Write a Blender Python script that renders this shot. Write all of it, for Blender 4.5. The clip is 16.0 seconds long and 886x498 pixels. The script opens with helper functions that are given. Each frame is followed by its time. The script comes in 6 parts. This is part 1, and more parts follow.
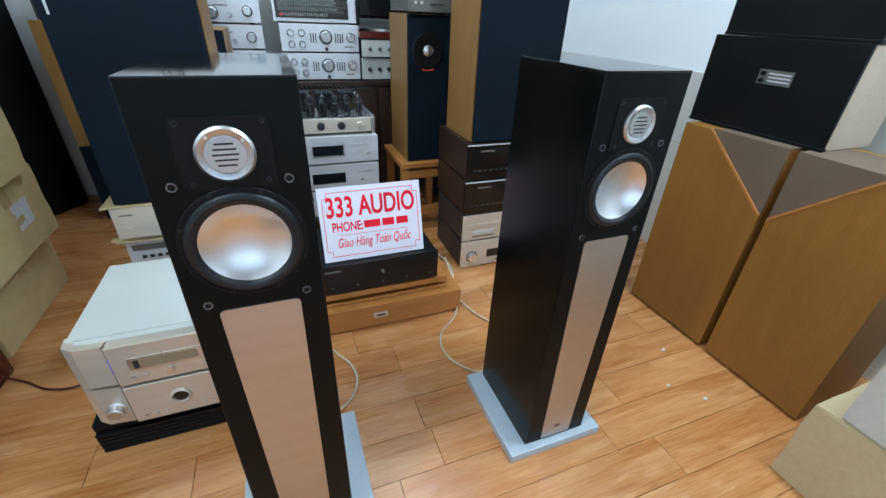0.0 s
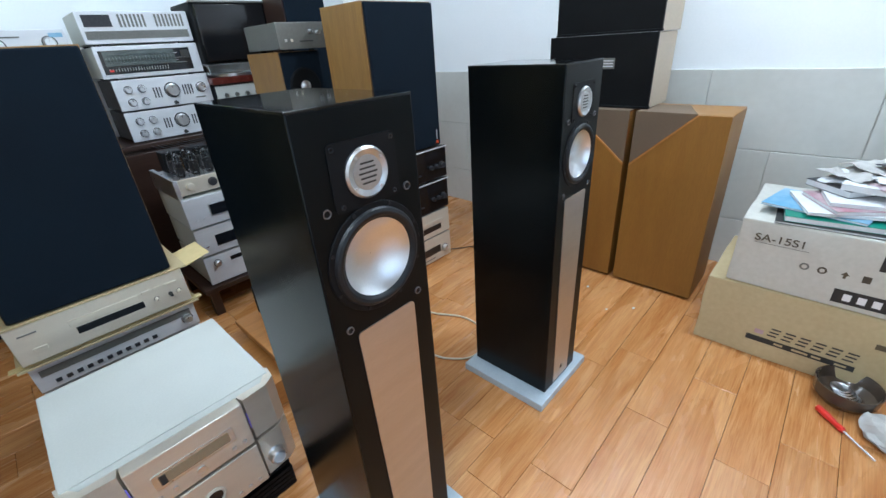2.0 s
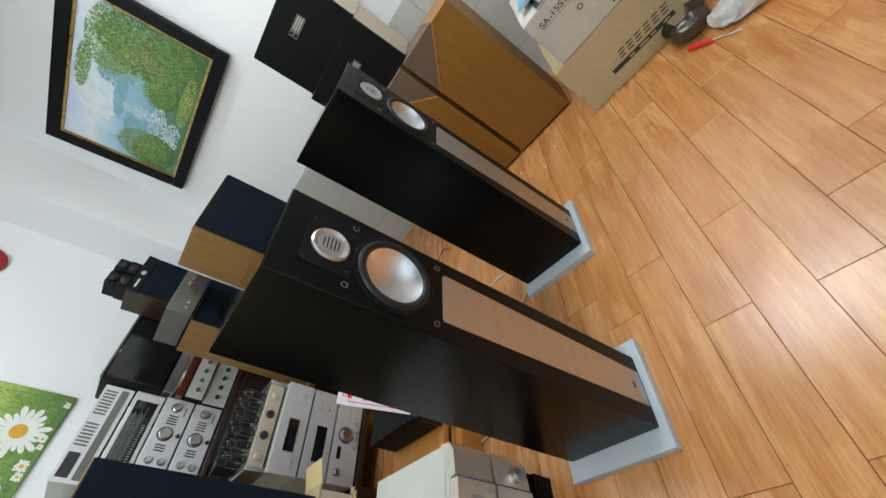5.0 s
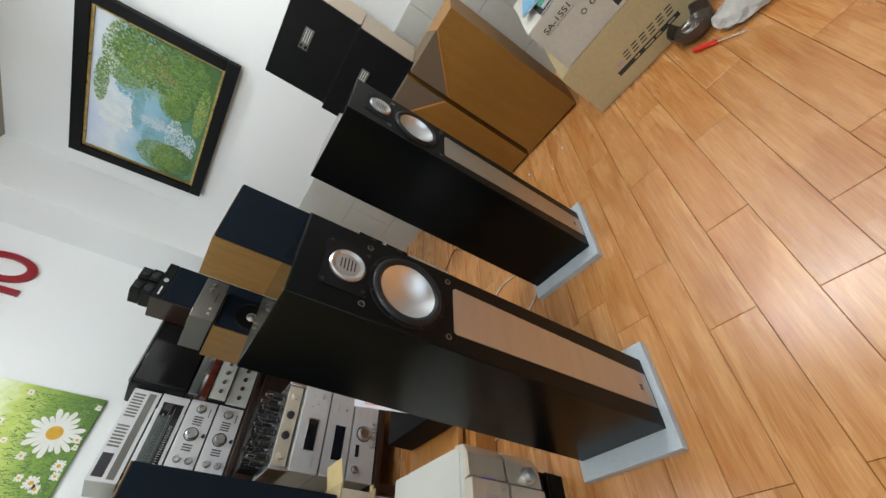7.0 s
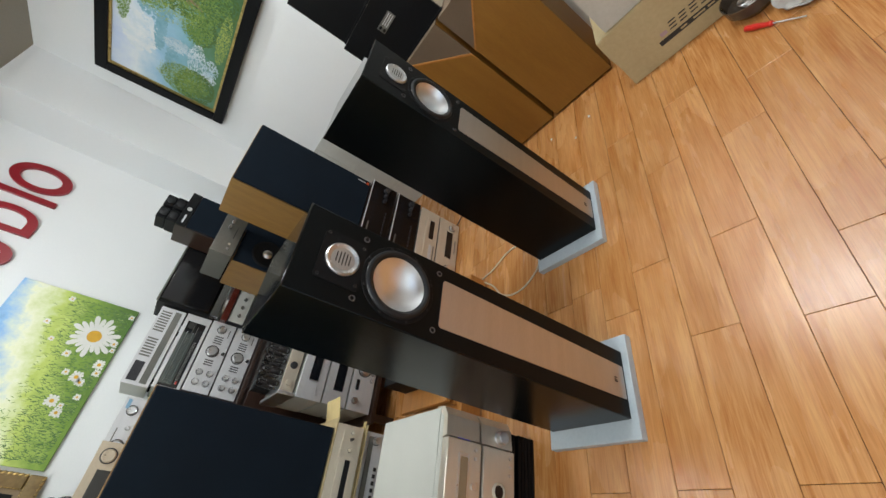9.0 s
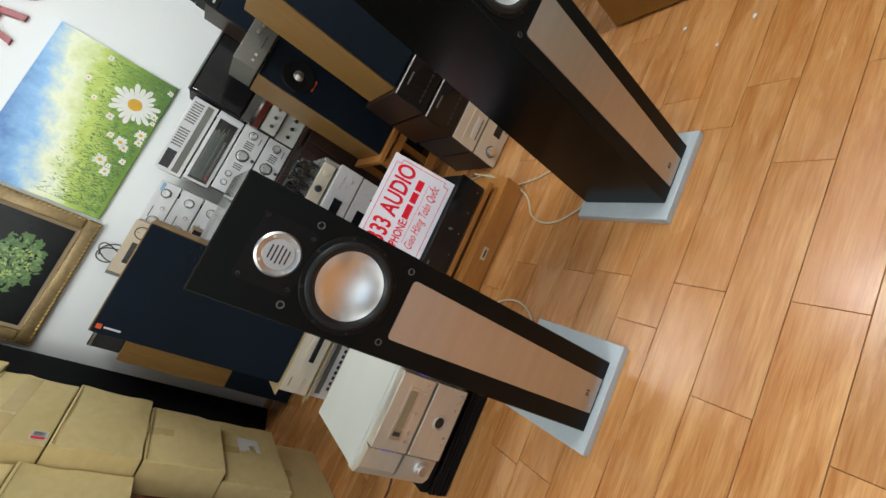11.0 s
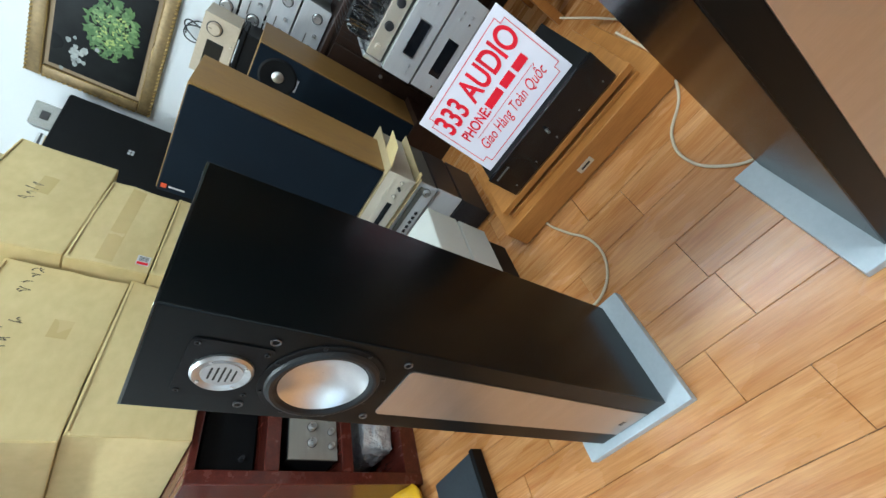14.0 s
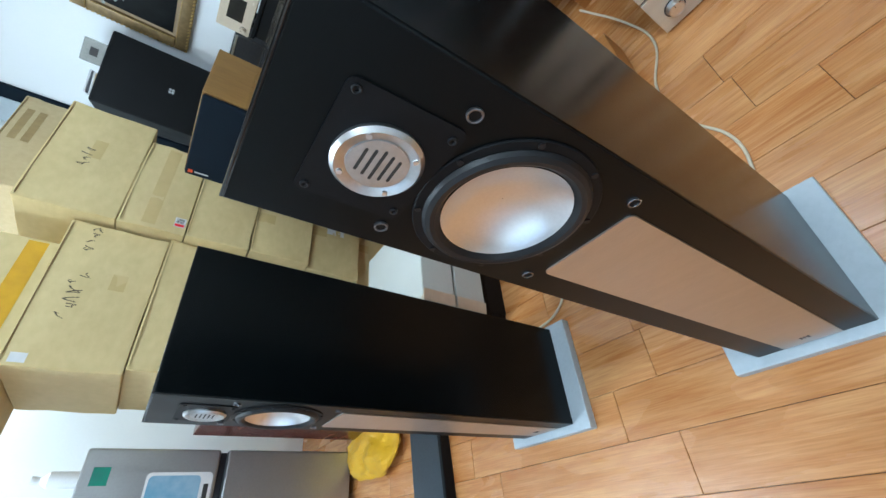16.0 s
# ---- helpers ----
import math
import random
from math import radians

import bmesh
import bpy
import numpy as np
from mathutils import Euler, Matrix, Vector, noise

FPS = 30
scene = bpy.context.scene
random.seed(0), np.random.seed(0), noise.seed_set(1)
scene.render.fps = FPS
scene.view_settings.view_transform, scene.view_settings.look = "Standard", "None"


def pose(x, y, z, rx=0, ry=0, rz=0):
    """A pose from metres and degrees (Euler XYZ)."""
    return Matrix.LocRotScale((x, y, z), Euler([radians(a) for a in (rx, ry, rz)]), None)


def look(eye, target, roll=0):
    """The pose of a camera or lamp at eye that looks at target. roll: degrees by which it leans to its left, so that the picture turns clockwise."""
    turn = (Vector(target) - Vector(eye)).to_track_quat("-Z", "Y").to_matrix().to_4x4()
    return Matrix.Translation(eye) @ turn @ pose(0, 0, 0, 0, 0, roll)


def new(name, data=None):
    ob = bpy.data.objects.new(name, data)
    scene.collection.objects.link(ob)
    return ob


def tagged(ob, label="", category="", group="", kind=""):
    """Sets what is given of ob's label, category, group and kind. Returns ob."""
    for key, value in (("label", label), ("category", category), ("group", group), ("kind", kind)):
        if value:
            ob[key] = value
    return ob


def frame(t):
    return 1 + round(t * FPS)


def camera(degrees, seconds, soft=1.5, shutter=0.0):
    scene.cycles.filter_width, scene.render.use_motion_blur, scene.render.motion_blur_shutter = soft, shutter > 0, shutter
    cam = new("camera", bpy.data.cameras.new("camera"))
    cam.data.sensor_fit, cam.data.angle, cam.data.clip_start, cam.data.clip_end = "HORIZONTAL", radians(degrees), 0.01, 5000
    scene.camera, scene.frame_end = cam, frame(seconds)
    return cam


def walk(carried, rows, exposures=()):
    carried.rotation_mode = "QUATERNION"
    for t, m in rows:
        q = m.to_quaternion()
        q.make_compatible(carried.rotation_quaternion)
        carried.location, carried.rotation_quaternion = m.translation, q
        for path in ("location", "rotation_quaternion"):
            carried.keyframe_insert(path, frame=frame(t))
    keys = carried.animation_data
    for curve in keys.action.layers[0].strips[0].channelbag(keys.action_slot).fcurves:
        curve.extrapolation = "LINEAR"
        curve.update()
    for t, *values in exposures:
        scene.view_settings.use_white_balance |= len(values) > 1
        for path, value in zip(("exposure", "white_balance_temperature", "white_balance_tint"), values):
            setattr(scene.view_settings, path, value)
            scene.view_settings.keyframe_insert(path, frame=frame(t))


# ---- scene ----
cam = camera(94.6, 16.0)
PATH = [
    (0, (0.237, 0.276, 1.151), (0.883, 1.884, 0.153), 2.5),
    (0.5, (0.114, 0.327, 1.143), (0.95, 1.848, 0.151), 2.4),
    (1, (0.038, 0.38, 1.143), (1.057, 1.801, 0.172), 3.4),
    (1.5, (-0.073, 0.396, 1.15), (1.098, 1.721, 0.215), 3.2),
    (2, (-0.178, 0.402, 1.135), (1.098, 1.653, 0.237), -4.0),
    (2.5, (-0.209, 0.387, 1.128), (1.099, 1.584, 0.201), -21.0),
    (3, (-0.25, 0.368, 1.128), (1.084, 1.532, 0.198), -39.5),
    (3.5, (-0.347, 0.366, 1.13), (1.013, 1.516, 0.221), -53.3),
    (4, (-0.373, 0.358, 1.116), (1.016, 1.499, 0.239), -60.2),
    (6.5, (-0.4, 0.339, 1.118), (1.07, 1.437, 0.324), -63.4),
    (7, (-0.385, 0.297, 1.151), (1.046, 1.448, 0.36), -64.5),
    (7.5, (-0.365, 0.222, 1.176), (1.025, 1.428, 0.392), -65.2),
    (8, (-0.371, 0.188, 1.175), (0.968, 1.446, 0.387), -65.4),
    (8.5, (-0.36, 0.163, 1.175), (0.921, 1.468, 0.366), -64.6),
    (11, (0.184, 0.172, 1.122), (0.476, 1.867, 0.102), -59.9),
    (11.5, (0.275, 0.223, 1.094), (0.294, 1.929, 0.052), -61.2),
    (12, (0.369, 0.324, 1.096), (0.147, 2.002, 0.031), -62.7),
    (12.5, (0.411, 0.4, 1.072), (-0.016, 2.029, -0.007), -64.5),
    (13, (0.501, 0.468, 1.063), (-0.137, 2.025, -0.019), -66.7),
    (13.5, (0.595, 0.508, 1.06), (-0.191, 2.004, -0.009), -68.1),
    (14, (0.666, 0.536, 1.072), (-0.243, 1.981, 0.029), -69.6),
    (14.5, (0.762, 0.59, 1.073), (-0.239, 1.987, 0.049), -70.9),
    (15, (0.875, 0.635, 1.082), (-0.196, 1.984, 0.066), -72.2),
    (15.5, (0.971, 0.635, 1.09), (-0.244, 1.856, 0.074), -72.7),
    (16, (1.089, 0.651, 1.08), (-0.213, 1.788, 0.075), -72.2),
]
from mathutils.bvhtree import BVHTree

walk(cam, [(t, look(eye, target, roll)) for t, eye, target, roll in PATH], [(0, 0.10, 5250, 3), (1.5, 0.09, 5350, 7), (3, -0.09, 5450, 4), (4, -0.20, 5900, 6), (7.5, -0.30, 6450, 9), (11.5, -0.23, 6500, 7), (13, 0.04, 5900, -1), (14.5, 0.12, 5550, 1), (16, 0.05, 5300, 2)])

# ---- world and light ----
world = bpy.data.worlds.new("world")
scene.world = world
world.use_nodes = True
sky = world.node_tree.nodes.new("ShaderNodeTexSky")
sky.sky_type, sky.sun_disc, sky.sun_elevation, sky.sun_rotation = "NISHITA", False, radians(50), radians(200)
world.node_tree.links.new(sky.outputs["Color"], world.node_tree.nodes["Background"].inputs["Color"])
world.node_tree.nodes["Background"].inputs["Strength"].default_value = 0.12


def area(name, loc, target, sx, sy, watts, colour):
    data = bpy.data.lights.new(name, "AREA")
    data.shape, data.size, data.size_y, data.energy, data.color = "RECTANGLE", sx, sy, watts, colour
    ob = new(name, data)
    ob.matrix_world = look(loc, target)
    return ob


# First two follow reflections; last two are added fill, no fitting known there.
TUBES_AND_FILL = [(-0.96, 0.28, 0, 50), (1.60, 0.50, 90, 44), (0.55, 2.15, 0, 19), (-1.45, 1.60, 90, 22)]
for tx, ty, turn, watts in TUBES_AND_FILL:
    for side in (-1, 1):
        lamp_light = area("tube_light", (tx, ty, 2.762), (tx, ty, 0), 1.2, 0.05, watts * 0.62, (0.93, 0.98, 1.0))
        lamp_light.matrix_world = pose(tx, ty, 2.762, 0, 0, turn) @ pose(0, side * 0.02, 0, side * 48, 0, 0)
# Added fill from the south opening; no daylight source is known there.
area("daylight", (0.2, -2.48, 1.25), (0.2, 3, 0.9), 2.6, 2.2, 10, (0.90, 0.96, 1.0))


# ---- materials ----
def mat(name, a, b=None, rough=0.5, metal=0.0, grain=40.0, patch=4.0, bump=0.15, stretch=(1, 1, 1), coat=0.0, rvar=0.08, dist=0.002, spec=0.5):
    m = bpy.data.materials.new(name)
    m.use_nodes = True
    nt, bsdf = m.node_tree, m.node_tree.nodes["Principled BSDF"]
    b = b or tuple(v * 0.8 for v in a)
    co = nt.nodes.new("ShaderNodeTexCoord")
    mp = nt.nodes.new("ShaderNodeMapping")
    mp.inputs["Scale"].default_value = stretch
    info = nt.nodes.new("ShaderNodeObjectInfo")
    off = nt.nodes.new("ShaderNodeVectorMath")
    off.operation = "ADD"
    sc = nt.nodes.new("ShaderNodeMath")
    sc.operation, sc.inputs[1].default_value = "MULTIPLY", 37.0
    nt.links.new(info.outputs["Random"], sc.inputs[0])
    nt.links.new(co.outputs["Object"], off.inputs[0])
    nt.links.new(sc.outputs[0], off.inputs[1])
    nt.links.new(off.outputs[0], mp.inputs["Vector"])
    fine, wide = nt.nodes.new("ShaderNodeTexNoise"), nt.nodes.new("ShaderNodeTexNoise")
    fine.inputs["Scale"].default_value, fine.inputs["Detail"].default_value = grain, 4
    wide.inputs["Scale"].default_value, wide.inputs["Detail"].default_value = patch, 3
    for n in (fine, wide):
        nt.links.new(mp.outputs[0], n.inputs["Vector"])
    mix = nt.nodes.new("ShaderNodeMath")
    mix.operation = "MULTIPLY_ADD"
    mix.inputs[1].default_value = 0.5
    half = nt.nodes.new("ShaderNodeMath")
    half.operation, half.inputs[1].default_value = "MULTIPLY", 0.5
    nt.links.new(wide.outputs["Fac"], half.inputs[0])
    nt.links.new(fine.outputs["Fac"], mix.inputs[0])
    nt.links.new(half.outputs[0], mix.inputs[2])
    ramp = nt.nodes.new("ShaderNodeValToRGB")
    ramp.color_ramp.elements[0].position, ramp.color_ramp.elements[1].position = 0.35, 0.65
    ramp.color_ramp.elements[0].color, ramp.color_ramp.elements[1].color = (*b, 1), (*a, 1)
    nt.links.new(mix.outputs[0], ramp.inputs[0])
    nt.links.new(ramp.outputs[0], bsdf.inputs["Base Color"])
    rr = nt.nodes.new("ShaderNodeMapRange")
    rr.inputs["To Min"].default_value, rr.inputs["To Max"].default_value = max(0.02, rough - rvar), min(1, rough + rvar)
    nt.links.new(wide.outputs["Fac"], rr.inputs["Value"])
    nt.links.new(rr.outputs[0], bsdf.inputs["Roughness"])
    bsdf.inputs["Metallic"].default_value = metal
    bsdf.inputs["Coat Weight"].default_value, bsdf.inputs["Specular IOR Level"].default_value = coat, spec
    if bump:
        bn = nt.nodes.new("ShaderNodeBump")
        bn.inputs["Strength"].default_value, bn.inputs["Distance"].default_value = bump, dist
        nt.links.new(fine.outputs["Fac"], bn.inputs["Height"])
        nt.links.new(bn.outputs[0], bsdf.inputs["Normal"])
    return m


def glow(name, colour, strength):
    m = bpy.data.materials.new(name)
    m.use_nodes = True
    b = m.node_tree.nodes["Principled BSDF"]
    b.inputs["Base Color"].default_value = (*colour, 1)
    b.inputs["Emission Color"].default_value, b.inputs["Emission Strength"].default_value = (*colour, 1), strength
    return m


def glass(name, colour, rough=0.03):
    m = bpy.data.materials.new(name)
    m.use_nodes = True
    b = m.node_tree.nodes["Principled BSDF"]
    b.inputs["Base Color"].default_value, b.inputs["Roughness"].default_value = (*colour, 1), rough
    b.inputs["Transmission Weight"].default_value, b.inputs["IOR"].default_value = 1.0, 1.45
    return m


M = {
    "plaster": mat("plaster", (0.85, 0.87, 0.88), (0.82, 0.845, 0.855), 0.75, grain=120, patch=1.5, bump=0.08),
    "ceiling": mat("ceiling_paint", (0.36, 0.33, 0.27), (0.32, 0.29, 0.24), 0.8, grain=90, patch=1.2, bump=0.08),
    "tile": mat("wall_tile", (0.60, 0.60, 0.56), (0.56, 0.56, 0.52), 0.22, grain=30, patch=6, bump=0.02),
    "grout": mat("grout", (0.54, 0.53, 0.48), rough=0.9, grain=150),
    "black": mat("satin_black_lacquer", (0.0018, 0.0030, 0.0036), (0.0013, 0.0022, 0.0026), 0.24, grain=160, patch=3, bump=0.015, rvar=0.05, spec=0.2),
    "polish": mat("polished_black", (0.003, 0.0034, 0.004), (0.0022, 0.0025, 0.003), 0.06, grain=60, patch=5, bump=0.0, rvar=0.02, spec=0.5),
    "blackmatt": mat("matt_black", (0.006, 0.0065, 0.0075), (0.004, 0.0042, 0.005), 0.5, grain=200, patch=10, bump=0.05, spec=0.16),
    "rubber": mat("rubber", (0.010, 0.011, 0.0125), (0.007, 0.0075, 0.009), 0.42, grain=300, bump=0.05, spec=0.35),
    "alu": mat("brushed_aluminium", (0.58, 0.55, 0.52), (0.50, 0.475, 0.45), 0.42, 1.0, grain=60, patch=3, bump=0.06, stretch=(1, 1, 14)),
    "cone": mat("cone_aluminium", (0.80, 0.81, 0.83), (0.74, 0.75, 0.77), 0.31, 1.0, grain=300, patch=20, bump=0.02),
    "chrome": mat("bright_metal", (0.80, 0.81, 0.83), (0.7, 0.71, 0.73), 0.30, 1.0, grain=200, patch=30, bump=0.02),
    "plinth": mat("plinth_grey_paint", (0.48, 0.54, 0.58), (0.42, 0.48, 0.52), 0.38, grain=90, patch=8, bump=0.05),
    "plinthdark": mat("slate_paint", (0.035, 0.045, 0.055), (0.025, 0.032, 0.040), 0.35, grain=90, patch=8, bump=0.05),
    "silver": mat("silver_faceplate", (0.70, 0.71, 0.73), (0.62, 0.63, 0.65), 0.40, 0.30, grain=200, patch=6, bump=0.03, stretch=(1, 8, 8)),
    "champagne": mat("champagne_faceplate", (0.68, 0.62, 0.51), (0.60, 0.54, 0.44), 0.38, 0.35, grain=200, patch=6, bump=0.03, stretch=(1, 8, 8)),
    "champmetal": mat("champagne_metal", (0.72, 0.66, 0.56), (0.64, 0.58, 0.49), 0.34, 0.55, grain=150, patch=6, bump=0.03, stretch=(1, 8, 8)),
    "baffle": mat("matt_baffle_paint", (0.0020, 0.0034, 0.0038), (0.0015, 0.0025, 0.0029), 0.36, grain=300, patch=6, bump=0.03, spec=0.14),
    "carddark": mat("card_crease", (0.34, 0.25, 0.11), (0.28, 0.20, 0.085), 0.85, bump=0.1),
    "whitemetal": mat("pale_painted_steel", (0.57, 0.58, 0.54), (0.52, 0.53, 0.49), 0.45, grain=200, patch=5, bump=0.04),
    "darkmetal": mat("dark_steel", (0.05, 0.05, 0.055), (0.03, 0.03, 0.035), 0.4, 0.4, grain=150, patch=8, bump=0.04),
    "greymetal": mat("grey_green_steel", (0.20, 0.20, 0.18), (0.15, 0.15, 0.135), 0.4, 0.5, grain=150, patch=8, bump=0.04),
    "glossblack": mat("gloss_black", (0.008, 0.008, 0.009), (0.006, 0.006, 0.007), 0.12, grain=80, bump=0.0, rvar=0.04),
    "display": mat("display_glass", (0.012, 0.014, 0.018), (0.008, 0.009, 0.012), 0.08, bump=0.0, rvar=0.02),
    "grille": mat("navy_grille_cloth", (0.0065, 0.0125, 0.021), (0.0042, 0.008, 0.014), 0.9, grain=500, patch=5, bump=0.5, spec=0.15),
    "walnut": mat("oiled_walnut", (0.30, 0.168, 0.046), (0.225, 0.118, 0.031), 0.42, grain=26, patch=4, bump=0.06, stretch=(7, 7, 0.7)),
    "mahogany": mat("red_mahogany", (0.115, 0.022, 0.014), (0.065, 0.012, 0.008), 0.25, grain=30, patch=5, bump=0.04, stretch=(6, 1, 6)),
    "darkwood": mat("dark_wood", (0.040, 0.019, 0.012), (0.022, 0.010, 0.006), 0.35, grain=30, patch=5, bump=0.05, stretch=(1, 6, 6)),
    "pine": mat("honey_wood", (0.50, 0.22, 0.055), (0.38, 0.155, 0.035), 0.35, grain=28, patch=5, bump=0.05, stretch=(0.8, 7, 7)),
    "veneer": mat("tan_veneer", (0.285, 0.132, 0.020), (0.235, 0.105, 0.015), 0.45, grain=60, patch=5, bump=0.04, stretch=(5, 5, 0.6)),
    "brownfelt": mat("brown_cloth", (0.15, 0.105, 0.066), (0.12, 0.083, 0.052), 0.9, grain=500, patch=6, bump=0.35),
    "beige": mat("beige_vinyl", (0.52, 0.44, 0.33), (0.46, 0.385, 0.285), 0.5, grain=90, patch=6, bump=0.05),
    "card": mat("corrugated_card", (0.67, 0.54, 0.265), (0.58, 0.46, 0.215), 0.72, grain=22, patch=2.2, bump=0.22, stretch=(1, 1, 1.6), dist=0.004),
    "cardpale": mat("pale_card", (0.50, 0.40, 0.225), (0.44, 0.345, 0.185), 0.8, grain=60, patch=5, bump=0.12),
    "cardwhite": mat("whitish_card", (0.56, 0.54, 0.48), (0.49, 0.47, 0.41), 0.75, grain=60, patch=5, bump=0.1),
    "cardtape": mat("packing_tape", (0.60, 0.46, 0.21), (0.54, 0.405, 0.18), 0.25, grain=20, patch=4, bump=0.05),
    "dial": mat("tuner_dial", (0.12, 0.14, 0.13), (0.08, 0.095, 0.09), 0.12, grain=50, bump=0.0),
    "socket": mat("gunmetal", (0.24, 0.24, 0.25), (0.16, 0.16, 0.17), 0.28, 0.9, bump=0.0),
    "smoke": mat("smoky_plastic", (0.085, 0.062, 0.045), (0.06, 0.045, 0.033), 0.14, grain=30, bump=0.0),
    "turned": mat("turned_metal", (0.60, 0.61, 0.62), (0.50, 0.51, 0.52), 0.33, 1.0, grain=200, patch=30, bump=0.02),
    "framebrown": mat("bronzed_moulding", (0.27, 0.185, 0.08), (0.17, 0.115, 0.05), 0.36, 0.4, grain=50, patch=12, bump=0.06),
    "rackgrey": mat("grey_faceplate", (0.40, 0.385, 0.35), (0.34, 0.325, 0.295), 0.38, 0.4, grain=200, patch=6, bump=0.03, stretch=(1, 8, 8)),
    "ink": mat("printed_black", (0.02, 0.02, 0.02), (0.03, 0.028, 0.025), 0.6, bump=0.0),
    "pen": mat("marker_ink", (0.05, 0.04, 0.03), (0.10, 0.075, 0.04), 0.7, bump=0.0),
    "white": mat("white_paint", (0.80, 0.80, 0.80), (0.74, 0.74, 0.75), 0.4, grain=80, bump=0.03),
    "paper": mat("paper", (0.72, 0.72, 0.72), (0.62, 0.63, 0.64), 0.7, grain=30, patch=20, bump=0.2),
    "rag": mat("grey_white_cloth", (0.50, 0.48, 0.45), (0.40, 0.385, 0.36), 0.85, grain=60, patch=14, bump=0.4),
    "signwhite": mat("white_acrylic", (0.78, 0.76, 0.83), (0.76, 0.74, 0.81), 0.25, grain=30, bump=0.0),
    "red": mat("red_print", (0.75, 0.010, 0.03), (0.68, 0.008, 0.025), 0.45, bump=0.0, spec=0.2),
    "redletter": mat("red_acrylic", (0.30, 0.010, 0.02), (0.23, 0.008, 0.016), 0.3, grain=150, bump=0.05),
    "orange": mat("orange_badge", (0.75, 0.09, 0.02), rough=0.4, bump=0.0),
    "gold": mat("gilt", (0.62, 0.44, 0.16), (0.34, 0.23, 0.08), 0.30, 0.8, grain=60, patch=30, bump=0.2, dist=0.003),
    "linen": mat("frame_mat", (0.34, 0.25, 0.15), (0.27, 0.19, 0.11), 0.7, grain=200, bump=0.1),
    "cable": mat("cream_cable", (0.66, 0.58, 0.42), (0.58, 0.50, 0.36), 0.45, bump=0.0),
    "cableblack": mat("black_cable", (0.02, 0.02, 0.022), rough=0.5, bump=0.0),
    "green": mat("green_print", (0.02, 0.26, 0.17), (0.02, 0.18, 0.13), 0.4, grain=20, bump=0.02),
    "teal": mat("blue_print", (0.10, 0.30, 0.48), (0.30, 0.45, 0.58), 0.4, grain=20, bump=0.02),
    "pink": mat("pink_print", (0.34, 0.13, 0.16), (0.52, 0.46, 0.47), 0.4, grain=25, bump=0.1),
    "redplastic": mat("red_plastic", (0.70, 0.03, 0.02), rough=0.3, bump=0.0),
    "yellow": mat("yellow_plastic", (0.72, 0.42, 0.01), (0.60, 0.33, 0.01), 0.35, grain=20, patch=8, bump=0.3, dist=0.01),
    "violet": mat("violet_indicator", (0.22, 0.18, 0.85), (0.30, 0.26, 0.75), 0.3, bump=0.0),
    "steel": mat("fridge_steel", (0.44, 0.45, 0.46), (0.40, 0.41, 0.42), 0.34, 0.8, grain=120, patch=2, bump=0.02, stretch=(1, 12, 1)),
    "wrap": mat("crumpled_film", (0.86, 0.88, 0.90), (0.46, 0.48, 0.52), 0.12, 0.35, grain=30, patch=14, bump=1.0, dist=0.03),
    "tube": glass("tube_glass", (0.85, 0.88, 0.9)),
    "clear": glass("clear_plastic", (0.9, 0.92, 0.93), 0.06),
    "lamp": glow("tube_glow", (0.95, 0.98, 1.0), 9.0),
}


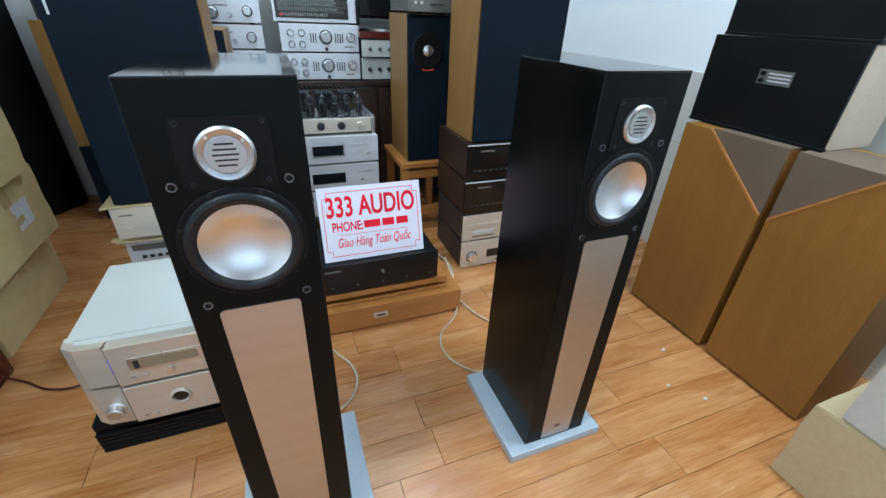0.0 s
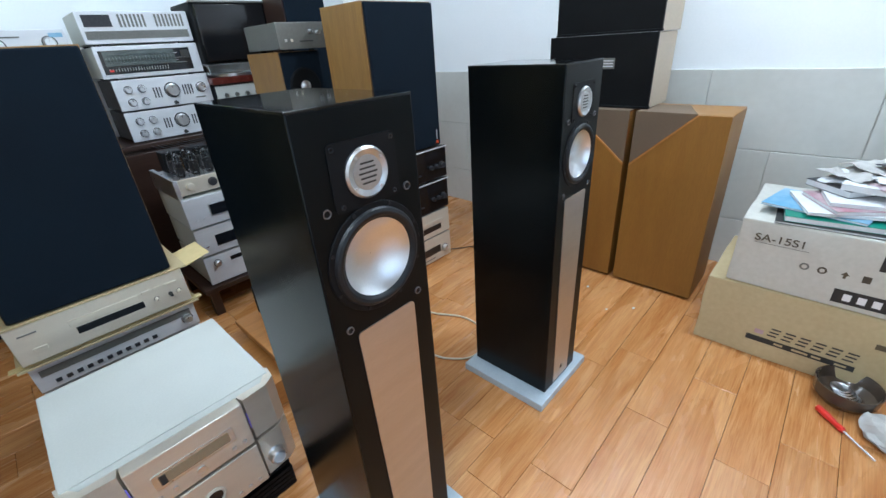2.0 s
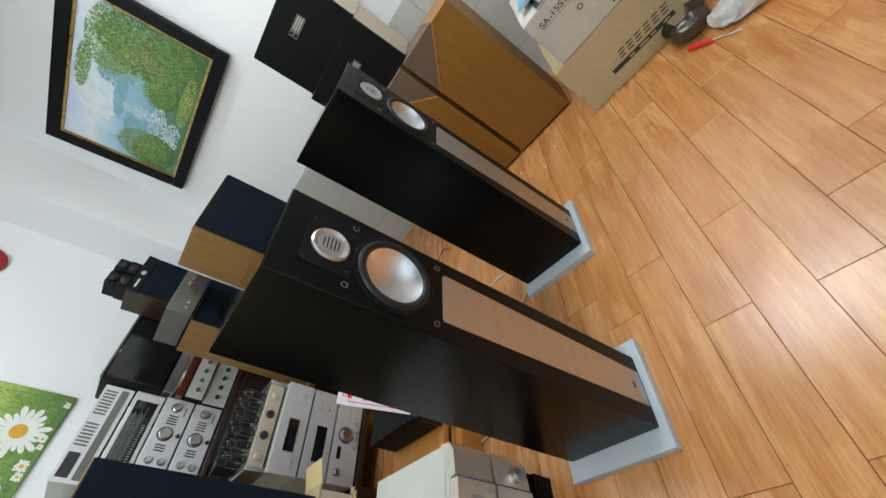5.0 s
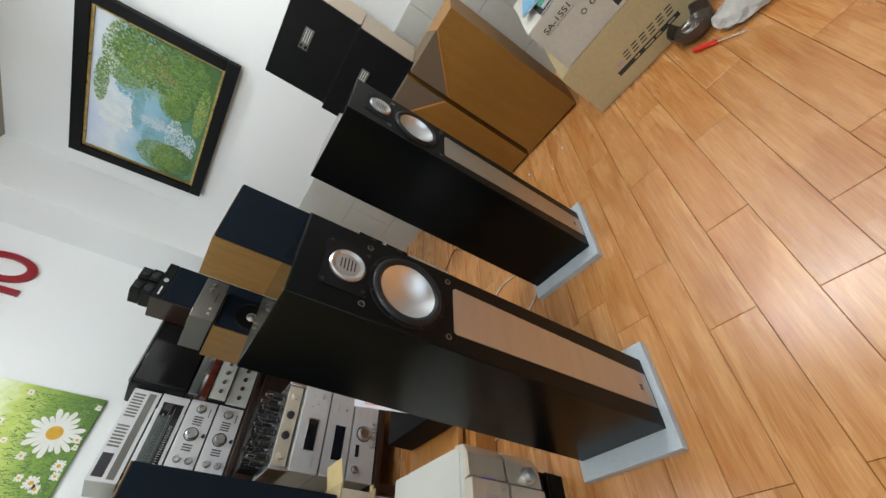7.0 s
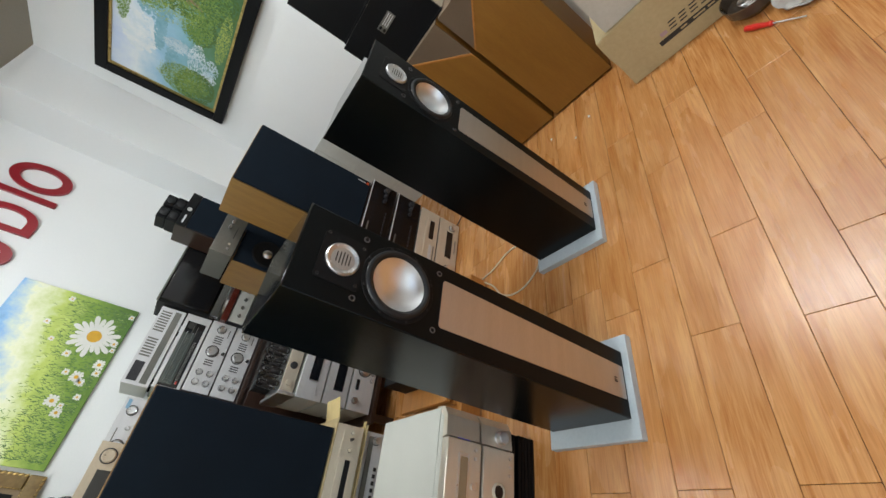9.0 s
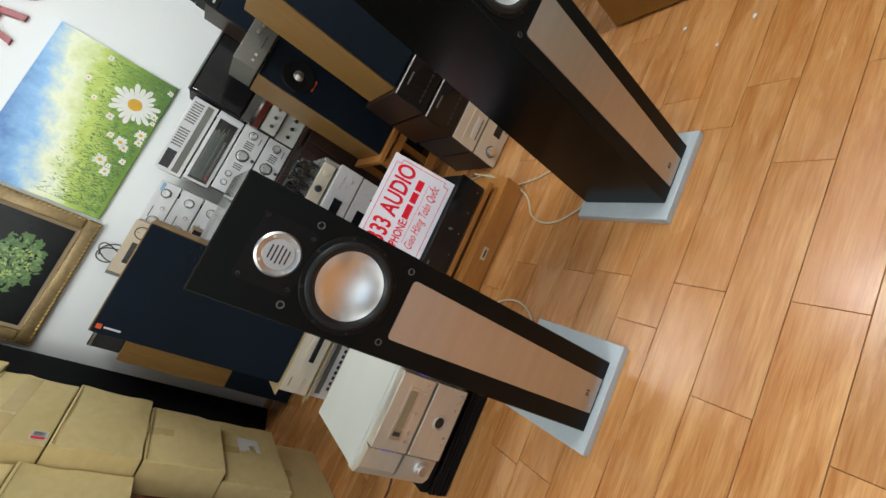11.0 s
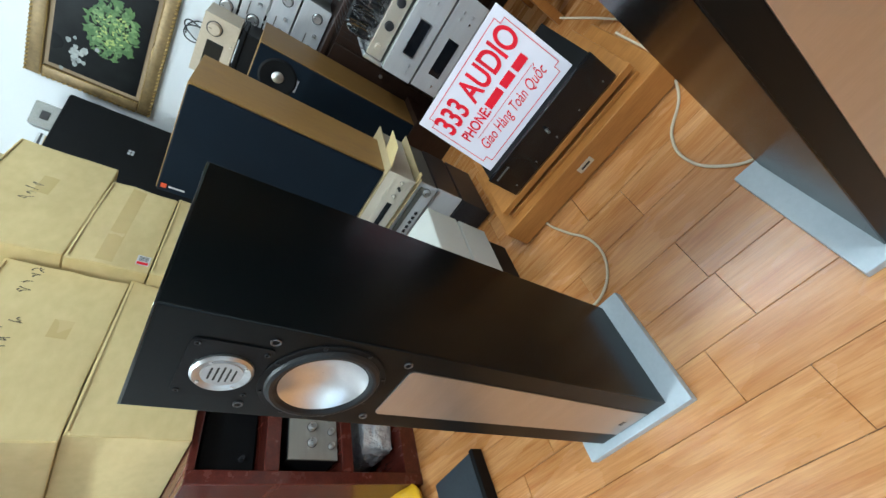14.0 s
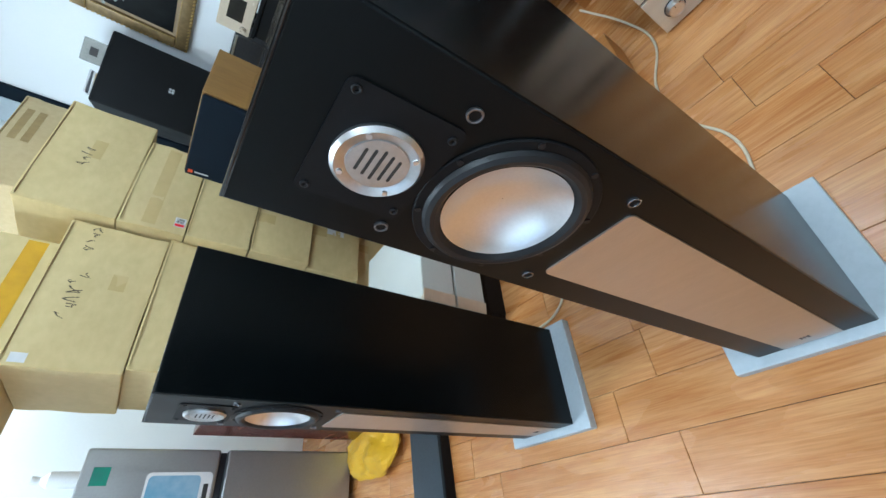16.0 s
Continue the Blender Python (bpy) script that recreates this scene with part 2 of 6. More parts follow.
def floor_material():
    m = bpy.data.materials.new("oak_laminate")
    m.use_nodes = True
    nt, bsdf = m.node_tree, m.node_tree.nodes["Principled BSDF"]
    N, L = nt.nodes.new, nt.links.new
    co, info, mul, add = N("ShaderNodeTexCoord"), N("ShaderNodeObjectInfo"), N("ShaderNodeMath"), N("ShaderNodeVectorMath")
    mul.operation, mul.inputs[1].default_value, add.operation = "MULTIPLY", 53.0, "ADD"
    L(info.outputs["Random"], mul.inputs[0])
    L(co.outputs["Object"], add.inputs[0])
    L(mul.outputs[0], add.inputs[1])
    fac = []
    for scale, st, detail, warp in ((2.0, (1, 4.5, 1), 5, 0.9), (4.5, (0.8, 7, 1), 7, 0.7), (30, (0.45, 9, 1), 5, 0.4), (9.0, (0.45, 11, 1), 8, 0.5)):
        mp, n = N("ShaderNodeMapping"), N("ShaderNodeTexNoise")
        mp.inputs["Scale"].default_value = st
        n.inputs["Scale"].default_value, n.inputs["Detail"].default_value, n.inputs["Distortion"].default_value = scale, detail, warp
        L(add.outputs[0], mp.inputs["Vector"])
        L(mp.outputs[0], n.inputs["Vector"])
        fac.append(n)
    r1, r2, r3, r4 = [N("ShaderNodeValToRGB") for _ in range(4)]
    for r, lo, hi, c0, c1 in ((r1, 0.34, 0.68, (0.535, 0.265, 0.106), (0.665, 0.375, 0.170)), (r2, 0.36, 0.62, (0.85, 0.75, 0.67), (1, 1, 1)), (r3, 0.36, 0.58, (0.85, 0.78, 0.73), (1, 1, 1)), (r4, 0.34, 0.54, (0.86, 0.77, 0.70), (1, 1, 1))):
        r.color_ramp.elements[0].position, r.color_ramp.elements[1].position = lo, hi
        r.color_ramp.elements[0].color, r.color_ramp.elements[1].color = (*c0, 1), (*c1, 1)
    prev = None
    for n, r in zip(fac, (r1, r2, r3, r4)):
        L(n.outputs["Fac"], r.inputs[0])
        if prev is None:
            prev = r.outputs[0]
        else:
            mx = N("ShaderNodeMix")
            mx.data_type, mx.blend_type = "RGBA", "MULTIPLY"
            mx.inputs["Factor"].default_value = 1.0
            L(prev, mx.inputs["A"])
            L(r.outputs[0], mx.inputs["B"])
            prev = mx.outputs["Result"]
    hsv, mr = N("ShaderNodeHueSaturation"), N("ShaderNodeMapRange")
    hsv.inputs["Saturation"].default_value = 1.06
    mr.inputs["To Min"].default_value, mr.inputs["To Max"].default_value = 0.94, 1.06
    L(info.outputs["Random"], mr.inputs["Value"])
    L(mr.outputs[0], hsv.inputs["Value"])
    L(prev, hsv.inputs["Color"])
    L(hsv.outputs[0], bsdf.inputs["Base Color"])
    rr = N("ShaderNodeMapRange")
    rr.inputs["To Min"].default_value, rr.inputs["To Max"].default_value = 0.20, 0.34
    L(fac[0].outputs["Fac"], rr.inputs["Value"])
    L(rr.outputs[0], bsdf.inputs["Roughness"])
    bsdf.inputs["Coat Weight"].default_value, bsdf.inputs["Coat Roughness"].default_value = 0.40, 0.27
    bn = N("ShaderNodeBump")
    bn.inputs["Strength"].default_value, bn.inputs["Distance"].default_value = 0.26, 0.001
    L(fac[2].outputs["Fac"], bn.inputs["Height"])
    L(bn.outputs[0], bsdf.inputs["Normal"])
    return m


M["floor"] = floor_material()


def painting_material(name, stops, tilt, scale):
    """Canvas colours that follow a slanting gradient broken up by brushwork."""
    m = bpy.data.materials.new(name)
    m.use_nodes = True
    nt, bsdf = m.node_tree, m.node_tree.nodes["Principled BSDF"]
    N, L = nt.nodes.new, nt.links.new
    co, sep = N("ShaderNodeTexCoord"), N("ShaderNodeSeparateXYZ")
    L(co.outputs["Object"], sep.inputs[0])
    a, b, c = N("ShaderNodeMath"), N("ShaderNodeMath"), N("ShaderNodeMath")
    a.operation = b.operation = c.operation = "MULTIPLY_ADD"
    a.inputs[1].default_value, a.inputs[2].default_value = tilt[0], tilt[2]
    L(sep.outputs["X"], a.inputs[0])
    b.inputs[1].default_value = tilt[1]
    L(sep.outputs["Z"], b.inputs[0])
    L(a.outputs[0], b.inputs[2])
    n = N("ShaderNodeTexNoise")
    n.inputs["Scale"].default_value, n.inputs["Detail"].default_value, n.inputs["Roughness"].default_value = scale, 6, 0.65
    L(co.outputs["Object"], n.inputs["Vector"])
    c.inputs[1].default_value = 0.30
    off = N("ShaderNodeMath")
    off.operation, off.inputs[1].default_value = "SUBTRACT", 0.5
    L(n.outputs["Fac"], off.inputs[0])
    L(off.outputs[0], c.inputs[0])
    L(b.outputs[0], c.inputs[2])
    ramp = N("ShaderNodeValToRGB")
    cr = ramp.color_ramp
    while len(cr.elements) < len(stops):
        cr.elements.new(0.5)
    for e, (p, col) in zip(cr.elements, stops):
        e.position, e.color = p, (*col, 1)
    L(c.outputs[0], ramp.inputs[0])
    L(ramp.outputs[0], bsdf.inputs["Base Color"])
    bsdf.inputs["Roughness"].default_value = 0.45
    return m


M["meadow"] = painting_material("meadow_print", [(0.0, (0.03, 0.085, 0.012)), (0.24, (0.08, 0.18, 0.02)), (0.42, (0.20, 0.34, 0.04)), (0.57, (0.52, 0.64, 0.14)), (0.68, (0.84, 0.88, 0.66)), (0.80, (0.26, 0.50, 0.80)), (0.98, (0.02, 0.11, 0.42))], (-0.24, 0.95, 0.29), 9)
M["lake"] = painting_material("lake_painting", [(0.0, (0.05, 0.13, 0.03)), (0.20, (0.10, 0.24, 0.13)), (0.34, (0.22, 0.46, 0.56)), (0.48, (0.36, 0.60, 0.78)), (0.62, (0.74, 0.82, 0.88)), (0.80, (0.50, 0.62, 0.86)), (0.98, (0.30, 0.40, 0.80))], (-0.10, 0.95, 0.02), 6)
M["leaf"] = mat("painted_leaves", (0.24, 0.38, 0.09), (0.11, 0.23, 0.045), 0.5, grain=60, patch=20, bump=0.1)
M["leafdark"] = mat("painted_dark_leaves", (0.10, 0.20, 0.045), (0.05, 0.125, 0.03), 0.5, grain=60, patch=20, bump=0.1)
M["leaflight"] = mat("painted_light_leaves", (0.44, 0.52, 0.14), (0.28, 0.40, 0.09), 0.5, grain=60, patch=20, bump=0.1)
M["hill"] = mat("painted_hill", (0.16, 0.38, 0.48), (0.30, 0.52, 0.62), 0.5, grain=30, patch=12, bump=0.0)
M["mist"] = mat("painted_mist", (0.82, 0.86, 0.88), (0.62, 0.74, 0.82), 0.5, grain=30, patch=12, bump=0.0)
M["dimpetal"] = mat("painted_grey_petals", (0.46, 0.48, 0.46), (0.20, 0.22, 0.21), 0.4, grain=40, patch=25, bump=0.0)
M["petal"] = mat("painted_petals", (0.80, 0.80, 0.76), (0.70, 0.71, 0.66), 0.45, grain=30, bump=0.0)
M["yolk"] = mat("painted_yolk", (0.75, 0.42, 0.02), rough=0.45, bump=0.0)
M["waterfall"] = mat("painted_water", (0.72, 0.80, 0.84), (0.34, 0.52, 0.62), 0.45, grain=30, patch=9, bump=0.0, stretch=(1, 1, 0.2))
M["night"] = mat("dark_canvas", (0.004, 0.0045, 0.005), (0.010, 0.011, 0.011), 0.30, grain=14, patch=5, bump=0.0, spec=0.12)
M["greenleaf"] = mat("pale_green_leaves", (0.20, 0.33, 0.10), (0.045, 0.12, 0.03), 0.4, grain=40, patch=20, bump=0.0)


# ---- building helpers ----
def bx(bm, x0, x1, y0, y1, z0, z1, b=0.0, seg=2):
    r = bmesh.ops.create_cube(bm, size=1.0, matrix=Matrix.LocRotScale(((x0 + x1) / 2, (y0 + y1) / 2, (z0 + z1) / 2), None, (x1 - x0, y1 - y0, z1 - z0)))
    if b:
        edges = list({e for v in r["verts"] for e in v.link_edges})
        bmesh.ops.bevel(bm, geom=edges, offset=b, segments=seg, profile=0.5, affect="EDGES")
    return bm


def box(x0, x1, y0, y1, z0, z1, b=0.0, seg=2):
    return bx(bmesh.new(), x0, x1, y0, y1, z0, z1, b, seg)


TURNS = {"z": Matrix.Identity(4), "y": Matrix.Rotation(radians(90), 4, "X"), "x": Matrix.Rotation(radians(90), 4, "Y")}


def cy(bm, c, r, h, axis="z", seg=24, r2=None):
    bmesh.ops.create_cone(bm, cap_ends=True, segments=seg, radius1=r, radius2=r if r2 is None else r2, depth=h, matrix=Matrix.Translation(c) @ TURNS[axis])
    return bm


def cyl(c, r, h, axis="z", seg=24, r2=None):
    return cy(bmesh.new(), c, r, h, axis, seg, r2)


def lathe(profile, c, axis="y", seg=40, caps=True):
    """A turned body: pairs of radius and height round the axis; heights run towards minus y for axis y."""
    bm = bmesh.new()
    rings = []
    for r, h in profile:
        rings.append([bm.verts.new((r * math.cos(2 * math.pi * i / seg), r * math.sin(2 * math.pi * i / seg), h)) for i in range(seg)])
    for p, q in zip(rings, rings[1:]):
        for i in range(seg):
            bm.faces.new((p[i], p[(i + 1) % seg], q[(i + 1) % seg], q[i]))
    if caps:
        bm.faces.new(rings[0][::-1])
        bm.faces.new(rings[-1])
    bmesh.ops.transform(bm, matrix=Matrix.Translation(c) @ TURNS[axis], verts=bm.verts)
    return bm


def prism(points, y0, y1):
    """An outline in x and z, given depth along y."""
    bm = bmesh.new()
    a = [bm.verts.new((x, y0, z)) for x, z in points]
    b = [bm.verts.new((x, y1, z)) for x, z in points]
    bm.faces.new(a)
    bm.faces.new(b[::-1])
    n = len(points)
    for i in range(n):
        bm.faces.new((a[i], b[i], b[(i + 1) % n], a[(i + 1) % n]))
    bmesh.ops.recalc_face_normals(bm, faces=bm.faces)
    return bm


def rounded(x0, x1, z0, z1, r, corners="abcd", n=5):
    pts = []
    for key, cx, cz, a0 in (("a", x1 - r, z1 - r, 0), ("b", x0 + r, z1 - r, 90), ("c", x0 + r, z0 + r, 180), ("d", x1 - r, z0 + r, 270)):
        if key in corners:
            pts += [(cx + r * math.cos(radians(a0 + 90 * i / n)), cz + r * math.sin(radians(a0 + 90 * i / n))) for i in range(n + 1)]
        else:
            pts.append({"a": (x1, z1), "b": (x0, z1), "c": (x0, z0), "d": (x1, z0)}[key])
    return pts


def mesh_of(name, bm, material):
    me = bpy.data.meshes.new(name)
    bm.normal_update()
    bm.to_mesh(me)
    bm.free()
    me.shade_smooth()
    me.set_sharp_from_angle(angle=radians(20))
    me.materials.append(material)
    return me


def part(name, bm, material, parent, label=""):
    ob = new(name, mesh_of(name, bm, M[material]))
    ob.parent = parent
    return tagged(ob, label)


def thing(name, label, category, x, y, z, rz=0.0, group="", kind="", rx=0.0):
    e = new(name)
    e.empty_display_size = 0.05
    e.matrix_basis = pose(x, y, z, rx, 0, rz)
    return tagged(e, label, category, group, kind)


def solid(name, bm, material, label, category, kind="", group="", at=None):
    ob = new(name, mesh_of(name, bm, M[material]))
    if at is not None:
        ob.matrix_basis = at
    return tagged(ob, label, category, group, kind)


def lettering(name, words, size, material, parent, m, depth=0.0006, shear=0.0, squeeze=1.0, align="CENTER", bold=0.006):
    cu = bpy.data.curves.new(name, "FONT")
    cu.body, cu.size, cu.extrude, cu.shear, cu.align_x = words, size, depth, shear, align
    cu.offset = bold * size
    tmp = new(name, cu)
    bpy.context.view_layer.update()
    me = bpy.data.meshes.new_from_object(tmp.evaluated_get(bpy.context.evaluated_depsgraph_get()))
    bpy.data.objects.remove(tmp)
    me.materials.clear()
    me.materials.append(M[material])
    ob = new(name, me)
    ob.parent = parent
    ob.matrix_basis = m @ Matrix.Diagonal((squeeze, 1, 1, 1))
    return ob


def cable(name, pts, r, material, label, category="cable"):
    cu = bpy.data.curves.new(name, "CURVE")
    cu.dimensions, cu.bevel_depth, cu.bevel_resolution, cu.resolution_u = "3D", r, 2, 8
    sp = cu.splines.new("BEZIER")
    sp.bezier_points.add(len(pts) - 1)
    for p, c in zip(sp.bezier_points, pts):
        p.co, p.handle_left_type, p.handle_right_type = c, "AUTO", "AUTO"
    tmp = new(name, cu)
    bpy.context.view_layer.update()
    me = bpy.data.meshes.new_from_object(tmp.evaluated_get(bpy.context.evaluated_depsgraph_get()))
    bpy.data.objects.remove(tmp)
    me.materials.clear()
    me.materials.append(M[material])
    me.shade_smooth()
    return tagged(new(name, me), label, category)


# ---- the room ----
X0, X1, Y0, Y1, H = -2.3, 2.2, -2.6, 3.5, 2.845
solid("floor", box(X0, X1, Y0, Y1, -0.08, -0.006), "darkwood", "honey oak laminate plank floor with dark joints", "floor", "structure")
FLOOR = bpy.data.objects["floor"]
solid("ceiling", box(X0 - 0.15, X1 + 0.15, Y0 - 0.15, Y1 + 0.15, H, H + 0.12), "ceiling", "taupe painted ceiling above the white walls", "ceiling", "structure")
solid("wall_north", box(X0 - 0.15, X1 + 0.15, Y1, Y1 + 0.15, -0.08, H), "plaster", "white painted plaster wall behind the stacks", "wall", "structure")
WALL_EAST = solid("wall_east", box(X1, X1 + 0.15, Y0, Y1, -0.08, H), "plaster", "white painted wall above cream tiled dado", "wall", "structure")
solid("wall_west", box(X0 - 0.15, X0, Y0, Y1, -0.08, H), "plaster", "plain white painted wall", "wall", "structure")
# South wall is out of view; its opening is added to pass fill light.
ws = bmesh.new()
for a in ((X0 - 0.15, -1.2, -0.08, H), (1.6, X1 + 0.15, -0.08, H), (-1.2, 1.6, 2.4, H)):
    bx(ws, a[0], a[1], Y0 - 0.15, Y0, a[2], a[3])
solid("wall_south", ws, "plaster", "unseen white south wall with a wide opening added for fill light", "wall", "structure")
solid("door_frame", box(-2.03, -1.91, Y1 - 0.03, Y1 - 0.002, 0, H - 0.3, 0.004), "grille", "dark navy upright door frame on the white wall", "door frame", "structure")
solid("door_1", box(-2.29, -2.04, Y1 - 0.025, Y1 - 0.004, 0, H - 0.3, 0.003), "plinth", "grey-blue painted door in the corner", "door", "structure")
solid("pillar", box(1.785, X1, 3.12, Y1, -0.08, H), "plaster", "white plastered corner pillar", "pillar", "structure")
# Unseen ground, added beyond the south opening.
solid("ground", box(-8, 8, -12, Y0 - 0.151, -0.2, -0.02), "grout", "unseen grey ground added outside the south opening", "ground", "structure")
# Fittings for all four tubes; the last two only house the added fill.
for tx, ty, turn, watts in TUBES_AND_FILL:
    lamp = thing("ceiling_lamp", "white batten lamp with one tube, two of the four added as fill", "lamp", tx, ty, H, turn, group="ceiling lamps")
    part("housing", box(-0.62, 0.62, -0.03, 0.03, -0.035, 0, 0.004), "white", lamp)
    part("tube", cyl((0, 0, -0.055), 0.013, 1.18, "x", 16), "lamp", lamp, "glowing glass tube")


# ---- the two floorstanding loudspeakers ----
def tower_speaker(x, y, label):
    """Local x across, y from the front face backwards, z from the floor."""
    s = thing("floorstanding_speaker", label, "loudspeaker", x, y, 0, group="floorstanding pair")
    part("plinth", box(-0.159, 0.159, -0.022, 0.312, 0.0, 0.030, 0.003), "plinth", s, "grey-blue painted plinth")
    cb_ = box(-0.103, 0.103, 0, 0.298, 0.030, 1.073, 0.0022)
    front = min(cb_.faces, key=lambda f: f.calc_center_median().y)
    rim = list(front.edges)
    bmesh.ops.delete(cb_, geom=[front], context="FACES_ONLY")
    hole = [cb_.verts.new((0.0665 * math.cos(2 * math.pi * i / 64), 0, 0.841 + 0.0665 * math.sin(2 * math.pi * i / 64))) for i in range(64)]
    rim += [cb_.edges.new((hole[i], hole[(i + 1) % 64])) for i in range(64)]
    bmesh.ops.triangle_fill(cb_, use_beauty=True, edges=rim)
    bmesh.ops.recalc_face_normals(cb_, faces=cb_.faces)
    part("cabinet", cb_, "black", s, "satin black lacquered cabinet")
    bf = bmesh.new()
    corner = [bf.verts.new((px, -0.0002, pz)) for px, pz in ((-0.1005, 0.033), (0.1005, 0.033), (0.1005, 1.0705), (-0.1005, 1.0705))]
    edge = [bf.edges.new((corner[i], corner[(i + 1) % 4])) for i in range(4)]
    ring_v = [bf.verts.new((0.0665 * math.cos(2 * math.pi * i / 64), -0.0002, 0.841 + 0.0665 * math.sin(2 * math.pi * i / 64))) for i in range(64)]
    edge += [bf.edges.new((ring_v[i], ring_v[(i + 1) % 64])) for i in range(64)]
    bmesh.ops.triangle_fill(bf, use_beauty=True, edges=edge)
    got = bmesh.ops.extrude_face_region(bf, geom=bf.faces[:])
    bmesh.ops.translate(bf, vec=(0, 0.0035, 0), verts=[v for v in got["geom"] if isinstance(v, bmesh.types.BMVert)])
    bmesh.ops.recalc_face_normals(bf, faces=bf.faces)
    part("baffle", bf, "baffle", s, "matt black front baffle")
    part("top_panel", box(-0.1028, 0.1028, 0.0002, 0.2978, 1.0715, 1.0745, 0.001), "polish", s, "polished black top")
    tw = part("tweeter_plate", prism(rounded(-0.059, 0.059, 0.930, 1.027, 0.008), -0.0022, 0.004), "blackmatt", s)
    part("ring", lathe([(0.0375, 0.0), (0.0375, 0.004), (0.034, 0.0075), (0.027, 0.0055), (0.0255, 0.0045), (0.0, 0.0045)][:-1], (0, -0.0015, 0.978)), "turned", tw, "bright turned metal ring")
    part("disc", cyl((0, -0.0062, 0.978), 0.0248, 0.0016, "y", 40), "turned", tw, "bright slotted metal disc")
    for i in range(5):
        zz = 0.978 + (i - 2) * 0.0072
        w = 0.0165 - 0.0022 * abs(i - 2)
        part("slot", prism(rounded(-w, w, zz - 0.0013, zz + 0.0013, 0.0012, n=3), -0.0074, -0.0066), "ink", tw)
    for ax, az in ((0.0, 0.0305), (0.0305, 0.0), (0.0, -0.0305), (-0.0305, 0.0)):
        c, sn = math.cos(radians(38)), math.sin(radians(38))
        part("screw", cyl((ax * c - az * sn, -0.0085, 0.978 + ax * sn + az * c), 0.0024, 0.002, "y", 10), "chrome", tw)
    for ax, az in ((-0.051, 1.019), (0.051, 1.019), (-0.047, 0.938), (0.047, 0.938)):
        part("bolt", lathe([(0.0040, 0.0), (0.0040, 0.0014), (0.0030, 0.0020), (0.0016, 0.0012), (0.0014, 0.0)], (ax, -0.0020, az), seg=14), "rubber", tw)
    wo = part("woofer", lathe([(0.0905, 0.0), (0.0905, 0.0015), (0.0895, 0.0025), (0.080, 0.003), (0.080, 0.0005)], (0, -0.0004, 0.841), seg=64, caps=False), "blackmatt", s, "matt black woofer basket")
    part("surround", lathe([(0.0815, 0.000), (0.0815, 0.003), (0.079, 0.0065), (0.0745, 0.0085), (0.070, 0.0075), (0.0665, 0.0045), (0.0640, 0.001), (0.0632, -0.003)], (0, -0.0012, 0.841), seg=64, caps=False), "rubber", wo, "black rubber surround")
    dish = [(0.0640 * math.sin(radians(a)) / math.sin(radians(52)), 0.0455 * (math.cos(radians(52)) - math.cos(radians(a))) / (1 - math.cos(radians(52)))) for a in range(52, 1, -3)]
    part("cone", lathe([(r, 0.003 + 0.50 * h) for r, h in dish] + [(0.0005, 0.003 - 0.50 * 0.0455)], (0, -0.0012, 0.841), seg=64, caps=False), "cone", wo, "spun aluminium cone")
    for k in range(8):
        a = radians(22.5 + 45 * k)
        part("bolt", cyl((0.0862 * math.cos(a), -0.0036, 0.841 + 0.0862 * math.sin(a)), 0.0030, 0.0020, "y", 12), "rubber", wo)
    for ax in (-0.074, 0.074):
        for az in (0.937, 0.740):
            so = part("grille_socket", lathe([(0.0068, 0.0), (0.0068, 0.0022), (0.0060, 0.0028), (0.0050, 0.0026), (0.0046, 0.0010)], (ax, -0.0002, az), seg=20, caps=False), "socket", s, "small dark metal grille socket")
            part("hole", cyl((ax, -0.0012, az), 0.0055, 0.0008, "y", 16), "blackmatt", so)
    pan = rounded(-0.062, 0.062, 0.040, 0.726, 0.009, "ab")
    pan = [(px * (0.80 + 0.20 * (pz - 0.04) / 0.686), pz) for px, pz in pan]
    fp = part("front_panel", prism(pan, -0.0022, 0.004), "alu", s, "brushed aluminium lower front panel")
    for i, wd in enumerate((0.004, 0.003, 0.004)):
        part("badge_mark", box(-0.008 + 0.006 * i, -0.008 + 0.006 * i + wd, -0.003, -0.002, 0.075, 0.088), "darkmetal", fp)
    return s


tower_speaker(0.161, 0.879, "satin black floorstanding speaker on grey plinth beside silver amplifiers")
tower_speaker(0.884, 0.899, "satin black floorstanding speaker on grey plinth near brown speakers")


